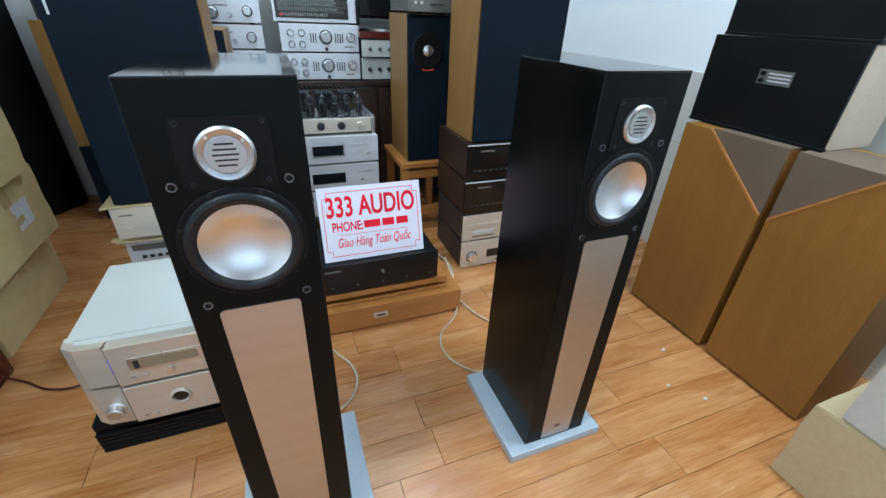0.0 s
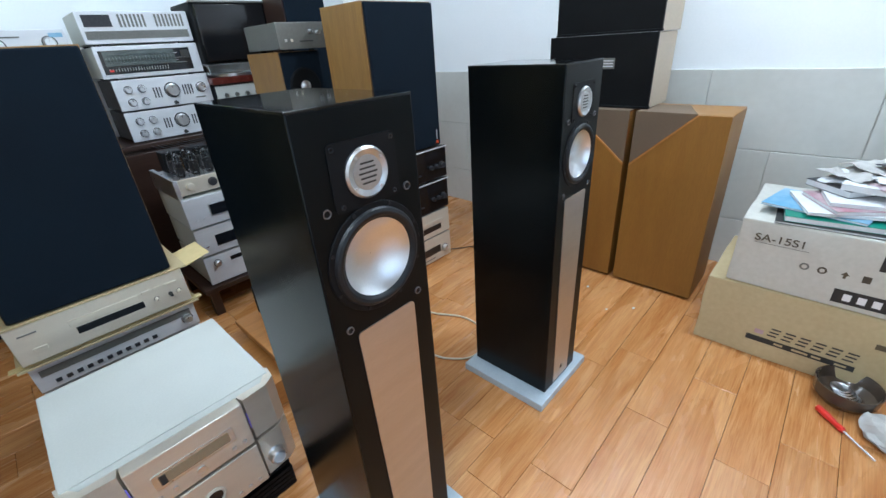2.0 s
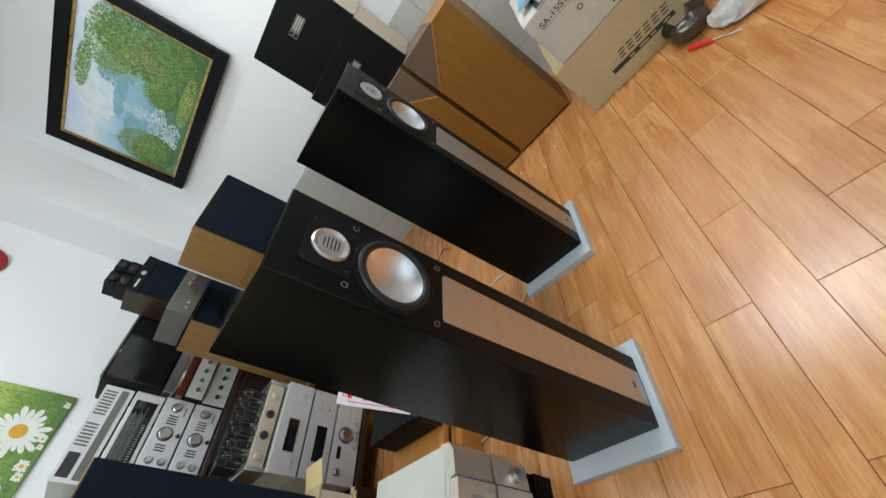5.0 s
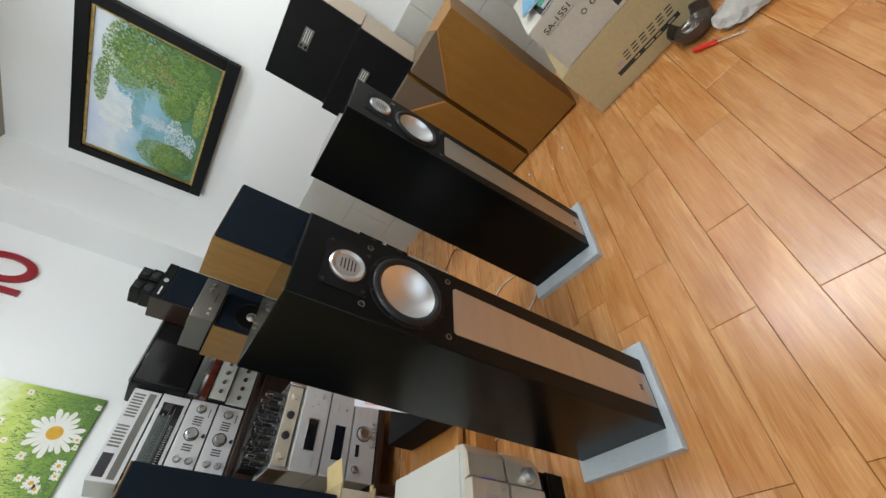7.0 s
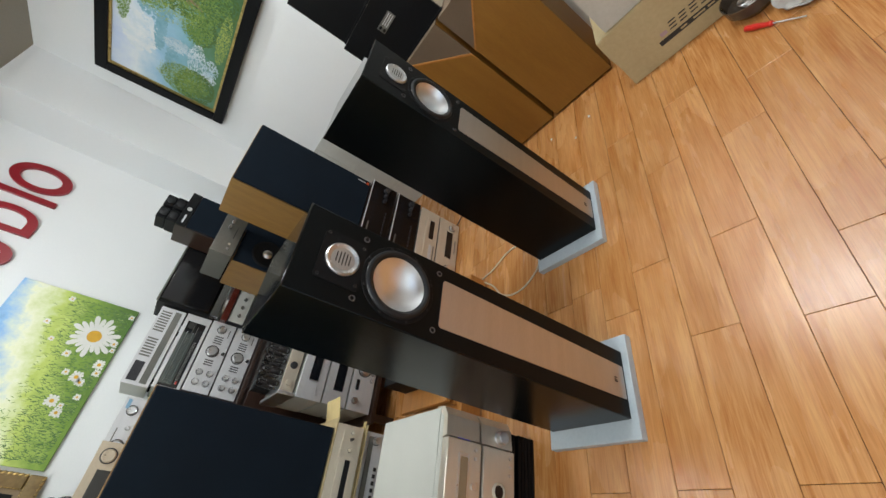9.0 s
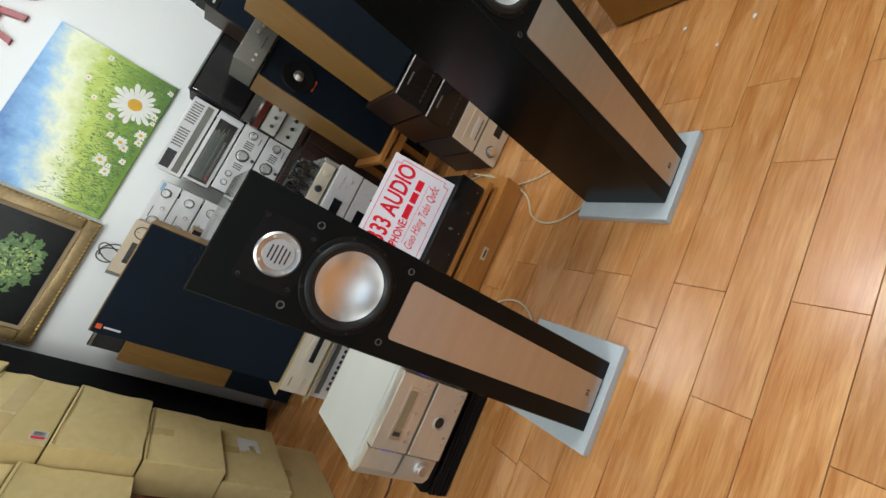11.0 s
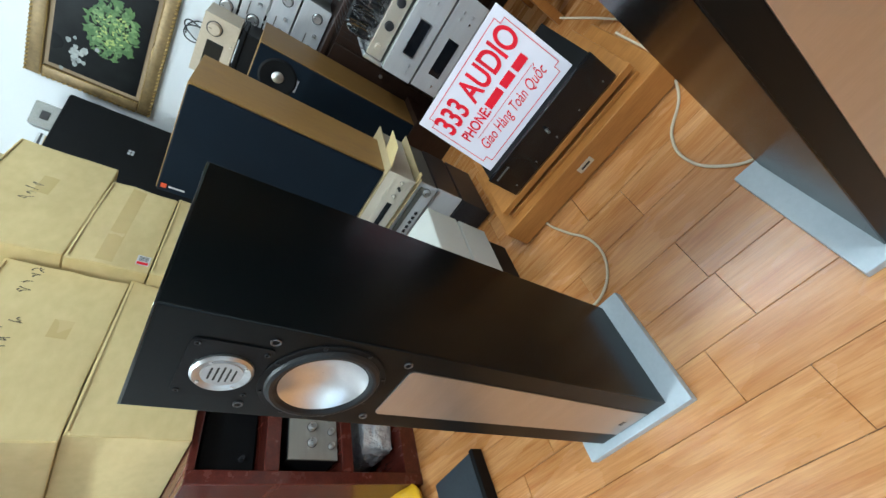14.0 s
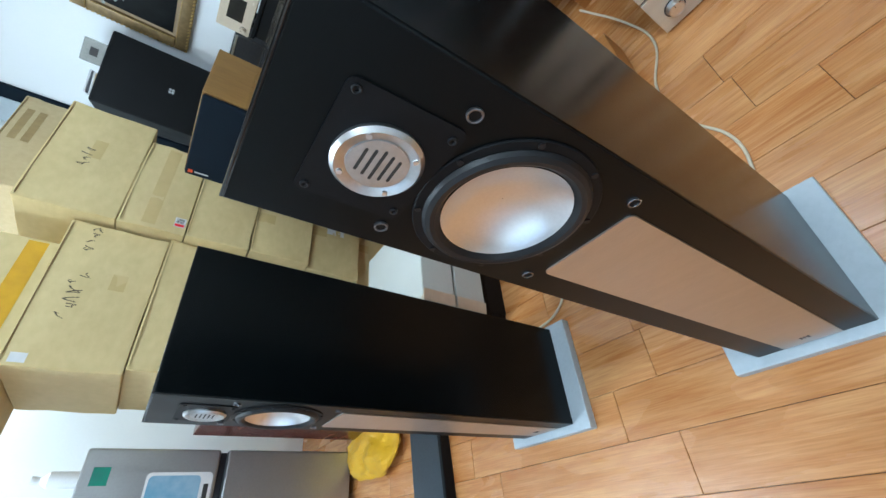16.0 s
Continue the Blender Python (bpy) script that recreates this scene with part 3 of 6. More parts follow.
# ---- hi-fi units ----
def component(name, label, category, x, y, z, w, h, d, front, body, controls=(), rz=0.0, group="", foot=0.010):
    """x: middle of the front; y: front face; z: support."""
    e = thing(name, label, category, x, y, z, rz, group)
    part("chassis", box(-w / 2 + 0.004, w / 2 - 0.004, 0.012, d, foot, h - 0.001, 0.002), body, e)
    fp = part("faceplate", box(-w / 2, w / 2, 0, 0.0115, foot - 0.002, h, 0.0025), front, e)
    for sx in (-1, 1):
        for yy in (0.05, d - 0.05):
            part("foot", cyl((sx * (w / 2 - 0.05), yy, foot / 2), 0.016, foot, "z", 14), "rubber", e)
    for c in controls:
        kind, cx, cz = c[0], c[1], c[2]
        if kind == "knob":
            k = part("knob", lathe([(c[3] * 1.08, 0), (c[3] * 1.08, 0.002), (c[3], 0.003), (c[3] * 0.96, 0.018), (c[3] * 0.86, 0.020), (c[3] * 0.8, 0.0192)], (cx, -0.0002, cz), seg=28), c[4], fp)
            part("knob_ring", cyl((cx, -0.0004, cz), c[3] * 1.28, 0.0014, "y", 24), "darkmetal", k)
            part("pointer", box(cx - 0.0008, cx + 0.0008, -0.0215, -0.0195, cz + c[3] * 0.35, cz + c[3] * 0.8), "ink", k)
        elif kind == "button":
            part("button", box(cx - c[3] / 2, cx + c[3] / 2, -0.004, 0.001, cz - c[4] / 2, cz + c[4] / 2, 0.0008), c[5], fp)
        elif kind == "display":
            dsp = part("display", box(cx - c[3] / 2, cx + c[3] / 2, -0.0012, 0.001, cz - c[4] / 2, cz + c[4] / 2, 0.0005), "display", fp, "dark display window")
            if len(c) > 5:
                for sx, sz, wx, wz in ((0, 1, c[3] / 2 + 0.004, 0.002), (0, -1, c[3] / 2 + 0.004, 0.002), (1, 0, 0.002, c[4] / 2 + 0.004), (-1, 0, 0.002, c[4] / 2 + 0.004)):
                    qx, qz = cx + sx * (c[3] / 2 + 0.002), cz + sz * (c[4] / 2 + 0.002)
                    part("bezel", box(qx - wx, qx + wx, -0.003, 0.001, qz - wz, qz + wz, 0.0006), c[5], dsp)
        elif kind == "bar":
            part("marking", box(cx - c[3] / 2, cx + c[3] / 2, -0.0019, 0.001, cz - c[4] / 2, cz + c[4] / 2), c[5], fp)
        elif kind == "tray":
            part("disc_tray", box(cx - c[3] / 2, cx + c[3] / 2, -0.003, 0.001, cz - c[4] / 2, cz + c[4] / 2, 0.001), c[5], fp)
    return e


def stepped_unit(name, label, category, z, h, parts_front):
    """Silver unit with a stepped, curved-shouldered front."""
    e = thing(name, label, category, -0.140, 1.305, z)
    lid = [(-0.215, 0.395), (-0.215, 0.03), (-0.185, -0.006), (-0.11, -0.006), (0.11, -0.006), (0.185, -0.006), (0.215, 0.03), (0.215, 0.395)]
    bm = bmesh.new()
    a = [bm.verts.new((x, y, 0.012)) for x, y in lid]
    b = [bm.verts.new((x, y, h)) for x, y in lid]
    bm.faces.new(a[::-1])
    bm.faces.new(b)
    for i in range(len(lid)):
        bm.faces.new((a[i], a[(i + 1) % len(lid)], b[(i + 1) % len(lid)], b[i]))
    bmesh.ops.recalc_face_normals(bm, faces=bm.faces)
    part("chassis", bm, "whitemetal", e)
    if name == "disc_player":
        part("lid", box(-0.213, 0.213, 0.014, 0.393, h, h + 0.003, 0.0015), "whitemetal", e, "pale painted steel lid")
    for sx in (-1, 1):
        pts = [(sx * 0.221, 0.035), (sx * 0.216, -0.006), (sx * 0.190, -0.024), (sx * 0.128, -0.030), (sx * 0.122, -0.006), (sx * 0.185, -0.0065), (sx * 0.2155, 0.035)]
        bm = bmesh.new()
        a = [bm.verts.new((x, y, 0.010)) for x, y in pts]
        b = [bm.verts.new((x, y, h + 0.001)) for x, y in pts]
        bm.faces.new(a)
        bm.faces.new(b)
        for i in range(len(pts)):
            bm.faces.new((a[i], a[(i + 1) % len(pts)], b[(i + 1) % len(pts)], b[i]))
        bmesh.ops.recalc_face_normals(bm, faces=bm.faces)
        part("cheek", bm, "champmetal", e, "curved champagne cheek")
    fp = part("faceplate", box(-0.1215, 0.1215, -0.040, -0.006, 0.010, h + 0.001, 0.003), "champmetal", e, "champagne centre panel")
    parts_front(e, fp, h)
    for sx in (-1, 1):
        for yy in (0.03, 0.33):
            part("foot", cyl((sx * 0.16, yy, 0.006), 0.024, 0.012, "z", 18), "darkmetal", e)
    return e


def player_front(e, fp, h):
    w = part("display_window", prism(rounded(-0.085, 0.085, 0.058, 0.098, 0.004), -0.0425, -0.039), "chrome", fp, "bright framed disc window")
    part("display", prism(rounded(-0.074, 0.074, 0.064, 0.092, 0.003), -0.0437, -0.042), "linen", w)
    part("slot", box(-0.072, -0.060, -0.0448, -0.0436, 0.065, 0.091), "ink", w)
    for bxx in (-0.085, -0.055, 0.075, 0.1):
        part("button", cyl((bxx, -0.041, 0.034), 0.005, 0.005, "y", 14), "chrome", fp)
    part("button", cyl((0.0, -0.041, 0.036), 0.010, 0.006, "y", 20), "chrome", fp)
    for sx in (-1, 1):
        part("indicator", box(sx * 0.126 - 0.0015, sx * 0.126 + 0.0015, -0.0318, -0.0298, 0.05, 0.10), "violet", fp, "faint violet indicator strip")


def amp_front(e, fp, h):
    k = part("porthole", lathe([(0.026, 0), (0.026, 0.004), (0.021, 0.006), (0.019, 0.001), (0.018, -0.003)], (0, -0.0395, 0.075)), "champagne", fp, "ringed round display")
    part("display", cyl((0, -0.0402, 0.075), 0.018, 0.001, "y", 28), "display", k)
    for bxx in (-0.095, -0.07, -0.045, 0.05, 0.075, 0.1):
        part("button", cyl((bxx, -0.041, 0.03), 0.005, 0.005, "y", 14), "chrome", fp)
    for sx in (-1, 1):
        part("knob", lathe([(0.024, 0), (0.024, 0.002), (0.021, 0.004), (0.020, 0.022), (0.017, 0.024), (0.016, 0.023)], (sx * 0.158, -0.027, 0.062), seg=36), "chrome", fp, "large turned metal knob")


rack = thing("equipment_base", "low black slatted base under silver amplifiers", "stand", -0.15, 1.300, 0)
part("top_board", box(-0.235, 0.20, 0.0, 0.40, 0.087, 0.117, 0.004), "blackmatt", rack)
for i in range(5):
    part("slat", box(-0.235, 0.20, -0.004 - 0.001 * i, 0.03, 0.004 + i * 0.0165, 0.0165 + i * 0.0165, 0.002), "blackmatt", rack)
for xx in (-0.22, 0.16):
    part("leg", box(xx, xx + 0.04, 0.03, 0.39, 0.0, 0.0875), "blackmatt", rack)
stepped_unit("integrated_amplifier", "silver amplifier with two large knobs on black base", "amplifier", 0.117, 0.140, amp_front)
stepped_unit("disc_player", "silver disc player with pale lid on amplifier", "disc player", 0.258, 0.140, player_front)

# stack below the large left bookshelf speaker
component("receiver", "dark amplifier at the foot of a stack", "amplifier", -0.145, 1.90, 0.0, 0.43, 0.158, 0.34, "darkmetal", "darkmetal")
component("cassette_deck", "grey hi-fi deck in a stack", "deck", -0.145, 1.90, 0.16, 0.43, 0.13, 0.34, "silver", "darkmetal")
component("stereo_tuner", "silver tuner with row of dark keys", "tuner", -0.145, 1.885, 0.292, 0.435, 0.10, 0.33, "silver", "greymetal",
          [("bar", 0, 0.068, 0.40, 0.022, "greymetal"), ("knob", 0.185, 0.045, 0.014, "chrome")] + [("button", -0.17 + 0.025 * i, 0.03, 0.014, 0.012, "darkmetal") for i in range(11)])
sh = thing("cardboard_sheet", "folded tan cardboard sheet between hi-fi units", "cardboard", -0.145, 1.90, 0.393)
part("sheet", box(-0.235, 0.235, -0.035, 0.34, 0, 0.005), "cardpale", sh)
part("flap", box(-0.25, 0.25, -0.022, 0.0, 0.005, 0.009), "card", sh)
component("compact_disc_player", "champagne disc player under navy bookshelf speaker", "disc player", -0.145, 1.862, 0.403, 0.435, 0.125, 0.34, "champagne", "champagne",
          [("tray", -0.005, 0.082, 0.17, 0.018, "champagne"), ("display", 0.005, 0.053, 0.17, 0.022), ("button", 0.105, 0.090, 0.024, 0.010, "champagne"), ("button", 0.137, 0.090, 0.024, 0.010, "champagne"), ("button", 0.175, 0.090, 0.036, 0.008, "champagne"), ("knob", 0.125, 0.055, 0.006, "champagne"), ("knob", 0.165, 0.055, 0.005, "ink"), ("knob", 0.190, 0.055, 0.006, "champagne"), ("button", -0.165, 0.045, 0.030, 0.012, "champagne"), ("bar", -0.175, 0.098, 0.04, 0.004, "greymetal")])
sh2 = thing("cardboard_sheet", "torn tan cardboard sheet under bookshelf speaker", "cardboard", -0.145, 1.90, 0.529)
part("sheet", box(-0.24, 0.235, -0.04, 0.30, 0, 0.005), "cardpale", sh2)
tri_bm = prism([(0.235, 0.0), (0.315, 0.02), (0.235, 0.004)], -0.04, 0.10)
part("flap", tri_bm, "card", sh2, "bent corner flap")


def bookshelf(name, label, x, y, z, w, h, d, badge_top=True, flip=1, wood="walnut"):
    s = thing(name, label, "loudspeaker", x, y, z)
    part("cabinet", box(-w / 2, w / 2, 0.018, d, 0, h, 0.002), wood, s, "oiled walnut cabinet")
    g = part("grille", box(-w / 2 + 0.003, w / 2 - 0.003, 0, 0.0175, 0.004, h - 0.004, 0.006), "grille", s, "navy cloth grille")
    bz = h - 0.022 if badge_top else 0.022
    part("badge", box(flip * (w / 2 - 0.028) - 0.008, flip * (w / 2 - 0.028) + 0.008, -0.002, 0.001, bz - 0.008, bz + 0.008), "orange", g, "orange square badge")
    b0, b1 = (bz - 0.062, bz - 0.014) if badge_top else (bz + 0.014, bz + 0.062)
    part("badge_bar", box(flip * (w / 2 - 0.028) - 0.003, flip * (w / 2 - 0.028) + 0.003, -0.001, 0.001, b0, b1), "silver", g, "small pale lettering bar")
    return s


bookshelf("bookshelf_speaker", "large walnut speaker with navy cloth grille on disc player", -0.147, 1.868, 0.5345, 0.40, 0.657, 0.27, True, -1)
bookshelf("bookshelf_speaker", "large walnut speaker with navy grille on black stack", 1.217, 1.925, 0.652, 0.40, 0.658, 0.32, False, 1)

# stack under the right-hand bookshelf speaker
component("small_amplifier", "champagne mini amplifier with round knob on floor", "amplifier", 1.207, 1.905, 0.0, 0.43, 0.155, 0.36, "champagne", "darkmetal",
          [("knob", -0.155, 0.068, 0.024, "chrome"), ("knob", 0.165, 0.065, 0.018, "chrome"), ("display", 0.03, 0.075, 0.20, 0.045), ("bar", 0.03, 0.03, 0.1, 0.006, "greymetal")])
component("small_disc_player", "champagne mini disc player in a stack", "disc player", 1.207, 1.905, 0.156, 0.43, 0.145, 0.36, "champagne", "darkmetal",
          [("tray", -0.02, 0.088, 0.36, 0.02, "champagne"), ("display", 0.075, 0.055, 0.14, 0.032), ("bar", -0.1, 0.05, 0.12, 0.02, "silver"), ("bar", -0.1, 0.028, 0.12, 0.006, "greymetal")])
for zz, lab in ((0.302, "glossy black amplifier with small knobs"), (0.477, "glossy black receiver under navy speaker")):
    component("black_amplifier", lab, "amplifier", 1.212, 1.91, zz, 0.44, 0.174, 0.38, "glossblack", "darkwood",
              [("bar", -0.12, 0.14, 0.07, 0.008, "greymetal"), ("display", 0.03, 0.135, 0.26, 0.035)] + [("button", -0.18 + 0.028 * i, 0.05, 0.018, 0.008, "darkmetal") for i in range(8)] + [("knob", 0.10, 0.075, 0.010, "darkmetal"), ("knob", 0.14, 0.075, 0.010, "darkmetal"), ("knob", 0.18, 0.075, 0.016, "darkmetal")])
    part("trim", box(-0.222, 0.222, -0.006, 0.0, 0.167, 0.172), "silver", bpy.data.objects[[o.name for o in bpy.data.objects if o.name.startswith("black_amplifier")][-1]], "silver edge strip")

# ---- wooden stand, black amplifier and shop sign ----
st = thing("wooden_stand", "honey wood amplifier stand with open front shelf", "stand", 0.505, 1.60, 0)
part("base", box(-0.357, 0.357, 0, 0.42, 0.006, 0.112, 0.004), "pine", st)
part("top_shelf", box(-0.30, 0.30, 0.03, 0.40, 0.148, 0.174, 0.003), "pine", st)
for xx in (-0.27, 0.22):
    part("spacer", box(xx, xx + 0.05, 0.06, 0.38, 0.112, 0.148), "darkwood", st)
part("lower_rail", box(-0.30, 0.30, 0.035, 0.055, 0.113, 0.128, 0.002), "pine", st)
pl = part("plaque", box(-0.03, 0.03, -0.003, 0.001, 0.048, 0.074, 0.001), "champagne", st, "small metal plaque")
part("plaque_mark", box(-0.018, 0.018, -0.0038, -0.0028, 0.057, 0.065), "darkmetal", pl)
component("power_amplifier", "gloss black amplifier carrying a shop sign", "amplifier", 0.525, 1.628, 0.174, 0.47, 0.134, 0.34, "glossblack", "blackmatt",
          [("button", -0.2 + 0.1 * i, 0.035, 0.005, 0.005, "greymetal") for i in range(5)] + [("knob", 0.0, 0.085, 0.005, "greymetal"), ("bar", -0.19, 0.110, 0.06, 0.006, "greymetal")])

sign = thing("shop_sign", "white acrylic sign with red lettering leaning on amplifier", "sign", 0.511, 1.660, 0.3085, 0, rx=-16.0)
part("panel", box(-0.197, 0.197, 0, 0.005, 0, 0.282, 0.001), "signwhite", sign)
part("rest", box(-0.05, 0.05, 0.006, 0.016, 0.0, 0.20), "clear", sign)
face = lambda x, z: Matrix.Translation((x, -0.0008, z)) @ Matrix.Rotation(radians(90), 4, "X")
lettering("sign_name", "333 AUDIO", 0.105, "red", sign, face(0, 0.172), squeeze=0.66, bold=0.022)
lettering("sign_word", "PHONE:", 0.050, "red", sign, face(-0.098, 0.115), squeeze=0.66, bold=0.018)
for i, (bx0, bw) in enumerate(((-0.035, 0.062), (0.037, 0.046), (0.093, 0.046))):
    part("number_bar", box(bx0, bx0 + bw, -0.0016, 0, 0.119, 0.147), "red", sign, "plain red bar")
lettering("sign_line", "Giao Hàng Toàn Quốc", 0.052, "red", sign, face(0, 0.052), shear=0.3, squeeze=0.60, bold=0.0)
part("rule", box(-0.13, 0.13, -0.0014, 0, 0.099, 0.1003), "red", sign)
for x0, x1, z0, z1 in ((-0.165, 0.165, 0.262, 0.264), (-0.165, 0.165, 0.018, 0.020), (-0.183, -0.181, 0.040, 0.242), (0.181, 0.183, 0.040, 0.242), (-0.165, -0.163, 0.242, 0.264), (0.163, 0.165, 0.242, 0.264), (-0.165, -0.163, 0.018, 0.040), (0.163, 0.165, 0.018, 0.040), (-0.183, -0.163, 0.240, 0.242), (0.163, 0.183, 0.240, 0.242), (-0.183, -0.163, 0.040, 0.042), (0.163, 0.183, 0.040, 0.042)):
    part("border_line", box(x0, x1, -0.0012, 0, z0, z1), "red", sign)

cable("speaker_cable", [(0.26, 1.70, 0.03), (0.26, 1.60, 0.008), (0.30, 1.50, 0.006), (0.35, 1.40, 0.006), (0.345, 1.30, 0.006), (0.29, 1.23, 0.010), (0.22, 1.185, 0.05)], 0.0042, "cable", "cream speaker cable lying on the floor")
cable("speaker_cable", [(0.86, 1.80, 0.16), (0.87, 1.66, 0.05), (0.83, 1.57, 0.008), (0.72, 1.46, 0.006), (0.70, 1.36, 0.006), (0.74, 1.27, 0.006), (0.79, 1.225, 0.010), (0.84, 1.20, 0.05)], 0.0042, "cable", "cream speaker cable lying on the floor")
cable("power_cable", [(0.83, 2.25, 0.10), (0.92, 2.08, 0.02), (0.95, 1.92, 0.006), (0.885, 1.74, 0.006), (0.905, 1.57, 0.006), (0.97, 1.42, 0.006), (0.96, 1.30, 0.006), (0.93, 1.20, 0.03)], 0.0042, "cable", "cream power cable curling across the floor")
cable("mains_cable", [(-0.80, 1.72, 0.03), (-0.72, 1.69, 0.006), (-0.62, 1.62, 0.006), (-0.54, 1.61, 0.006), (-0.46, 1.66, 0.006), (-0.40, 1.72, 0.02)], 0.004, "mahogany", "dark red mains cable on the floor")
cable("power_cable", [(1.42, 1.93, 0.02), (1.50, 1.90, 0.004), (1.56, 1.84, 0.004), (1.50, 1.76, 0.004)], 0.003, "cableblack", "thin black cable on the floor by the stack")

# ---- silver units in the middle, on a low dark table ----
tb = thing("low_table", "low dark wooden table under silver hi-fi units", "table", 0.48, 2.38, 0)
part("tabletop", box(-0.26, 0.26, 0, 0.45, 0.13, 0.155, 0.003), "darkwood", tb)
for sx in (-0.24, 0.20):
    for yy in (0.02, 0.39):
        part("leg", box(sx, sx + 0.04, yy, yy + 0.04, 0, 0.13), "darkwood", tb)
component("stereo_amplifier", "silver amplifier with large volume knob", "amplifier", 0.478, 2.40, 0.155, 0.43, 0.148, 0.36, "silver", "whitemetal",
          [("knob", 0.02, 0.085, 0.032, "chrome"), ("display", -0.07, 0.11, 0.06, 0.02), ("knob", -0.16, 0.11, 0.014, "chrome")] + [("knob", -0.03 + 0.04 * i, 0.03, 0.009, "chrome") for i in range(4)])
component("silver_disc_player", "silver disc player with dark display", "disc player", 0.478, 2.40, 0.305, 0.43, 0.140, 0.36, "silver", "whitemetal",
          [("display", -0.05, 0.068, 0.17, 0.055), ("button", 0.12, 0.095, 0.012, 0.008, "chrome"), ("button", 0.15, 0.095, 0.012, 0.008, "chrome"), ("button", 0.12, 0.05, 0.012, 0.008, "chrome"), ("button", 0.15, 0.05, 0.012, 0.008, "chrome"), ("button", -0.18, 0.05, 0.02, 0.008, "chrome")])
component("silver_disc_player", "silver disc player with framed display", "disc player", 0.476, 2.395, 0.447, 0.435, 0.145, 0.36, "silver", "whitemetal",
          [("display", -0.04, 0.075, 0.15, 0.05, "chrome"), ("button", 0.10, 0.10, 0.010, 0.008, "chrome"), ("button", 0.13, 0.10, 0.010, 0.008, "chrome"), ("button", 0.16, 0.10, 0.010, 0.008, "chrome"), ("button", 0.12, 0.07, 0.010, 0.008, "chrome"), ("button", 0.16, 0.05, 0.02, 0.01, "chrome"), ("button", -0.18, 0.045, 0.012, 0.008, "chrome"), ("button", -0.15, 0.045, 0.012, 0.008, "chrome")])
ta = thing("valve_amplifier", "valve amplifier with champagne front and wire cage", "amplifier", 0.47, 2.42, 0.593)
part("chassis", box(-0.20, 0.20, 0.02, 0.32, 0.012, 0.075, 0.003), "chrome", ta)
fp = part("faceplate", box(-0.195, 0.195, 0, 0.018, 0.012, 0.082, 0.003), "champagne", ta, "champagne front panel")
for xx, r, mm in ((-0.15, 0.016, "champagne"), (-0.055, 0.018, "darkmetal"), (0.045, 0.018, "darkmetal"), (0.14, 0.016, "champagne")):
    part("knob", lathe([(r * 1.1, 0), (r * 1.1, 0.003), (r, 0.004), (r * 0.9, 0.014), (r * 0.6, 0.0145)], (xx, 0, 0.047), seg=24), mm, fp)
for xx in (-0.215, 0.195):
    part("rail", box(xx, xx + 0.02, -0.015, 0.33, 0.0, 0.09, 0.004), "chrome", ta, "bright metal side rail")
for r_, yy in enumerate((0.07, 0.15)):
    for i in range(6):
        v = part("valve", lathe([(0.012, 0), (0.019, 0.008), (0.021, 0.03), (0.021, 0.08), (0.014, 0.10), (0.004, 0.108)], (-0.15 + 0.06 * i, yy, 0.078), "z", 18), "tube", ta, "clear glass valve")
        part("anode", cyl((-0.15 + 0.06 * i, yy, 0.118), 0.011, 0.05, "z", 10), "darkmetal", v)
for xx in (-0.12, 0.0, 0.12):
    part("transformer", box(xx - 0.045, xx + 0.045, 0.22, 0.31, 0.075, 0.17, 0.006), "blackmatt", ta)
cg = bmesh.new()
for i in range(20):
    xx = -0.195 + 0.0205 * i
    bx(cg, xx, xx + 0.0014, 0.024, 0.0254, 0.078, 0.215)
    bx(cg, xx, xx + 0.0014, 0.024, 0.20, 0.2136, 0.215)
for zz in (0.10, 0.16, 0.214):
    bx(cg, -0.196, 0.198, 0.0225, 0.0239, zz, zz + 0.0014)
part("cage", cg, "darkmetal", ta, "dark wire cage")

# ---- dark cabinet against the north wall, with its towers of units ----
cb = thing("long_cabinet", "dark mahogany cabinet carrying towers of units", "cabinet", 0.55, 3.02, 0)
part("body", box(-0.80, 0.66, 0, 0.44, 0.0, 0.74, 0.003), "darkwood", cb)
part("top", box(-0.82, 0.68, -0.02, 0.445, 0.74, 0.765, 0.004), "darkwood", cb)
for i in range(4):
    dr = part("door", box(-0.79 + 0.362 * i, -0.79 + 0.362 * i + 0.352, -0.012, 0.0, 0.05, 0.72, 0.003), "darkwood", cb)
    part("handle", cyl((-0.79 + 0.362 * i + 0.32, -0.02, 0.42), 0.01, 0.018, "y", 14), "chrome", dr)
KN = [("knob", -0.165, 0.105, 0.015, "chrome"), ("knob", -0.105, 0.105, 0.015, "chrome"), ("knob", -0.165, 0.045, 0.015, "chrome"), ("knob", -0.105, 0.045, 0.015, "chrome"), ("knob", 0.03, 0.085, 0.030, "turned"), ("knob", 0.175, 0.085, 0.021, "chrome")]
KB = [("bar", -0.055 + 0.014 * i, 0.08, 0.006, 0.05, "darkmetal") for i in range(3)] + [("bar", 0.085 + 0.014 * i, 0.08, 0.006, 0.05, "darkmetal") for i in range(4)] + [("knob", 0.03, 0.022, 0.008, "ink"), ("bar", 0.16, 0.035, 0.05, 0.006, "greymetal")]
component("vintage_amplifier", "vintage silver amplifier with knobs and keys", "amplifier", 0.52, 3.05, 0.765, 0.445, 0.152, 0.34, "silver", "darkwood", KN + KB, group="vintage tower")
component("vintage_amplifier", "vintage silver amplifier with knobs and keys", "amplifier", 0.52, 3.05, 0.918, 0.445, 0.152, 0.34, "silver", "darkwood", KN + KB, group="vintage tower")
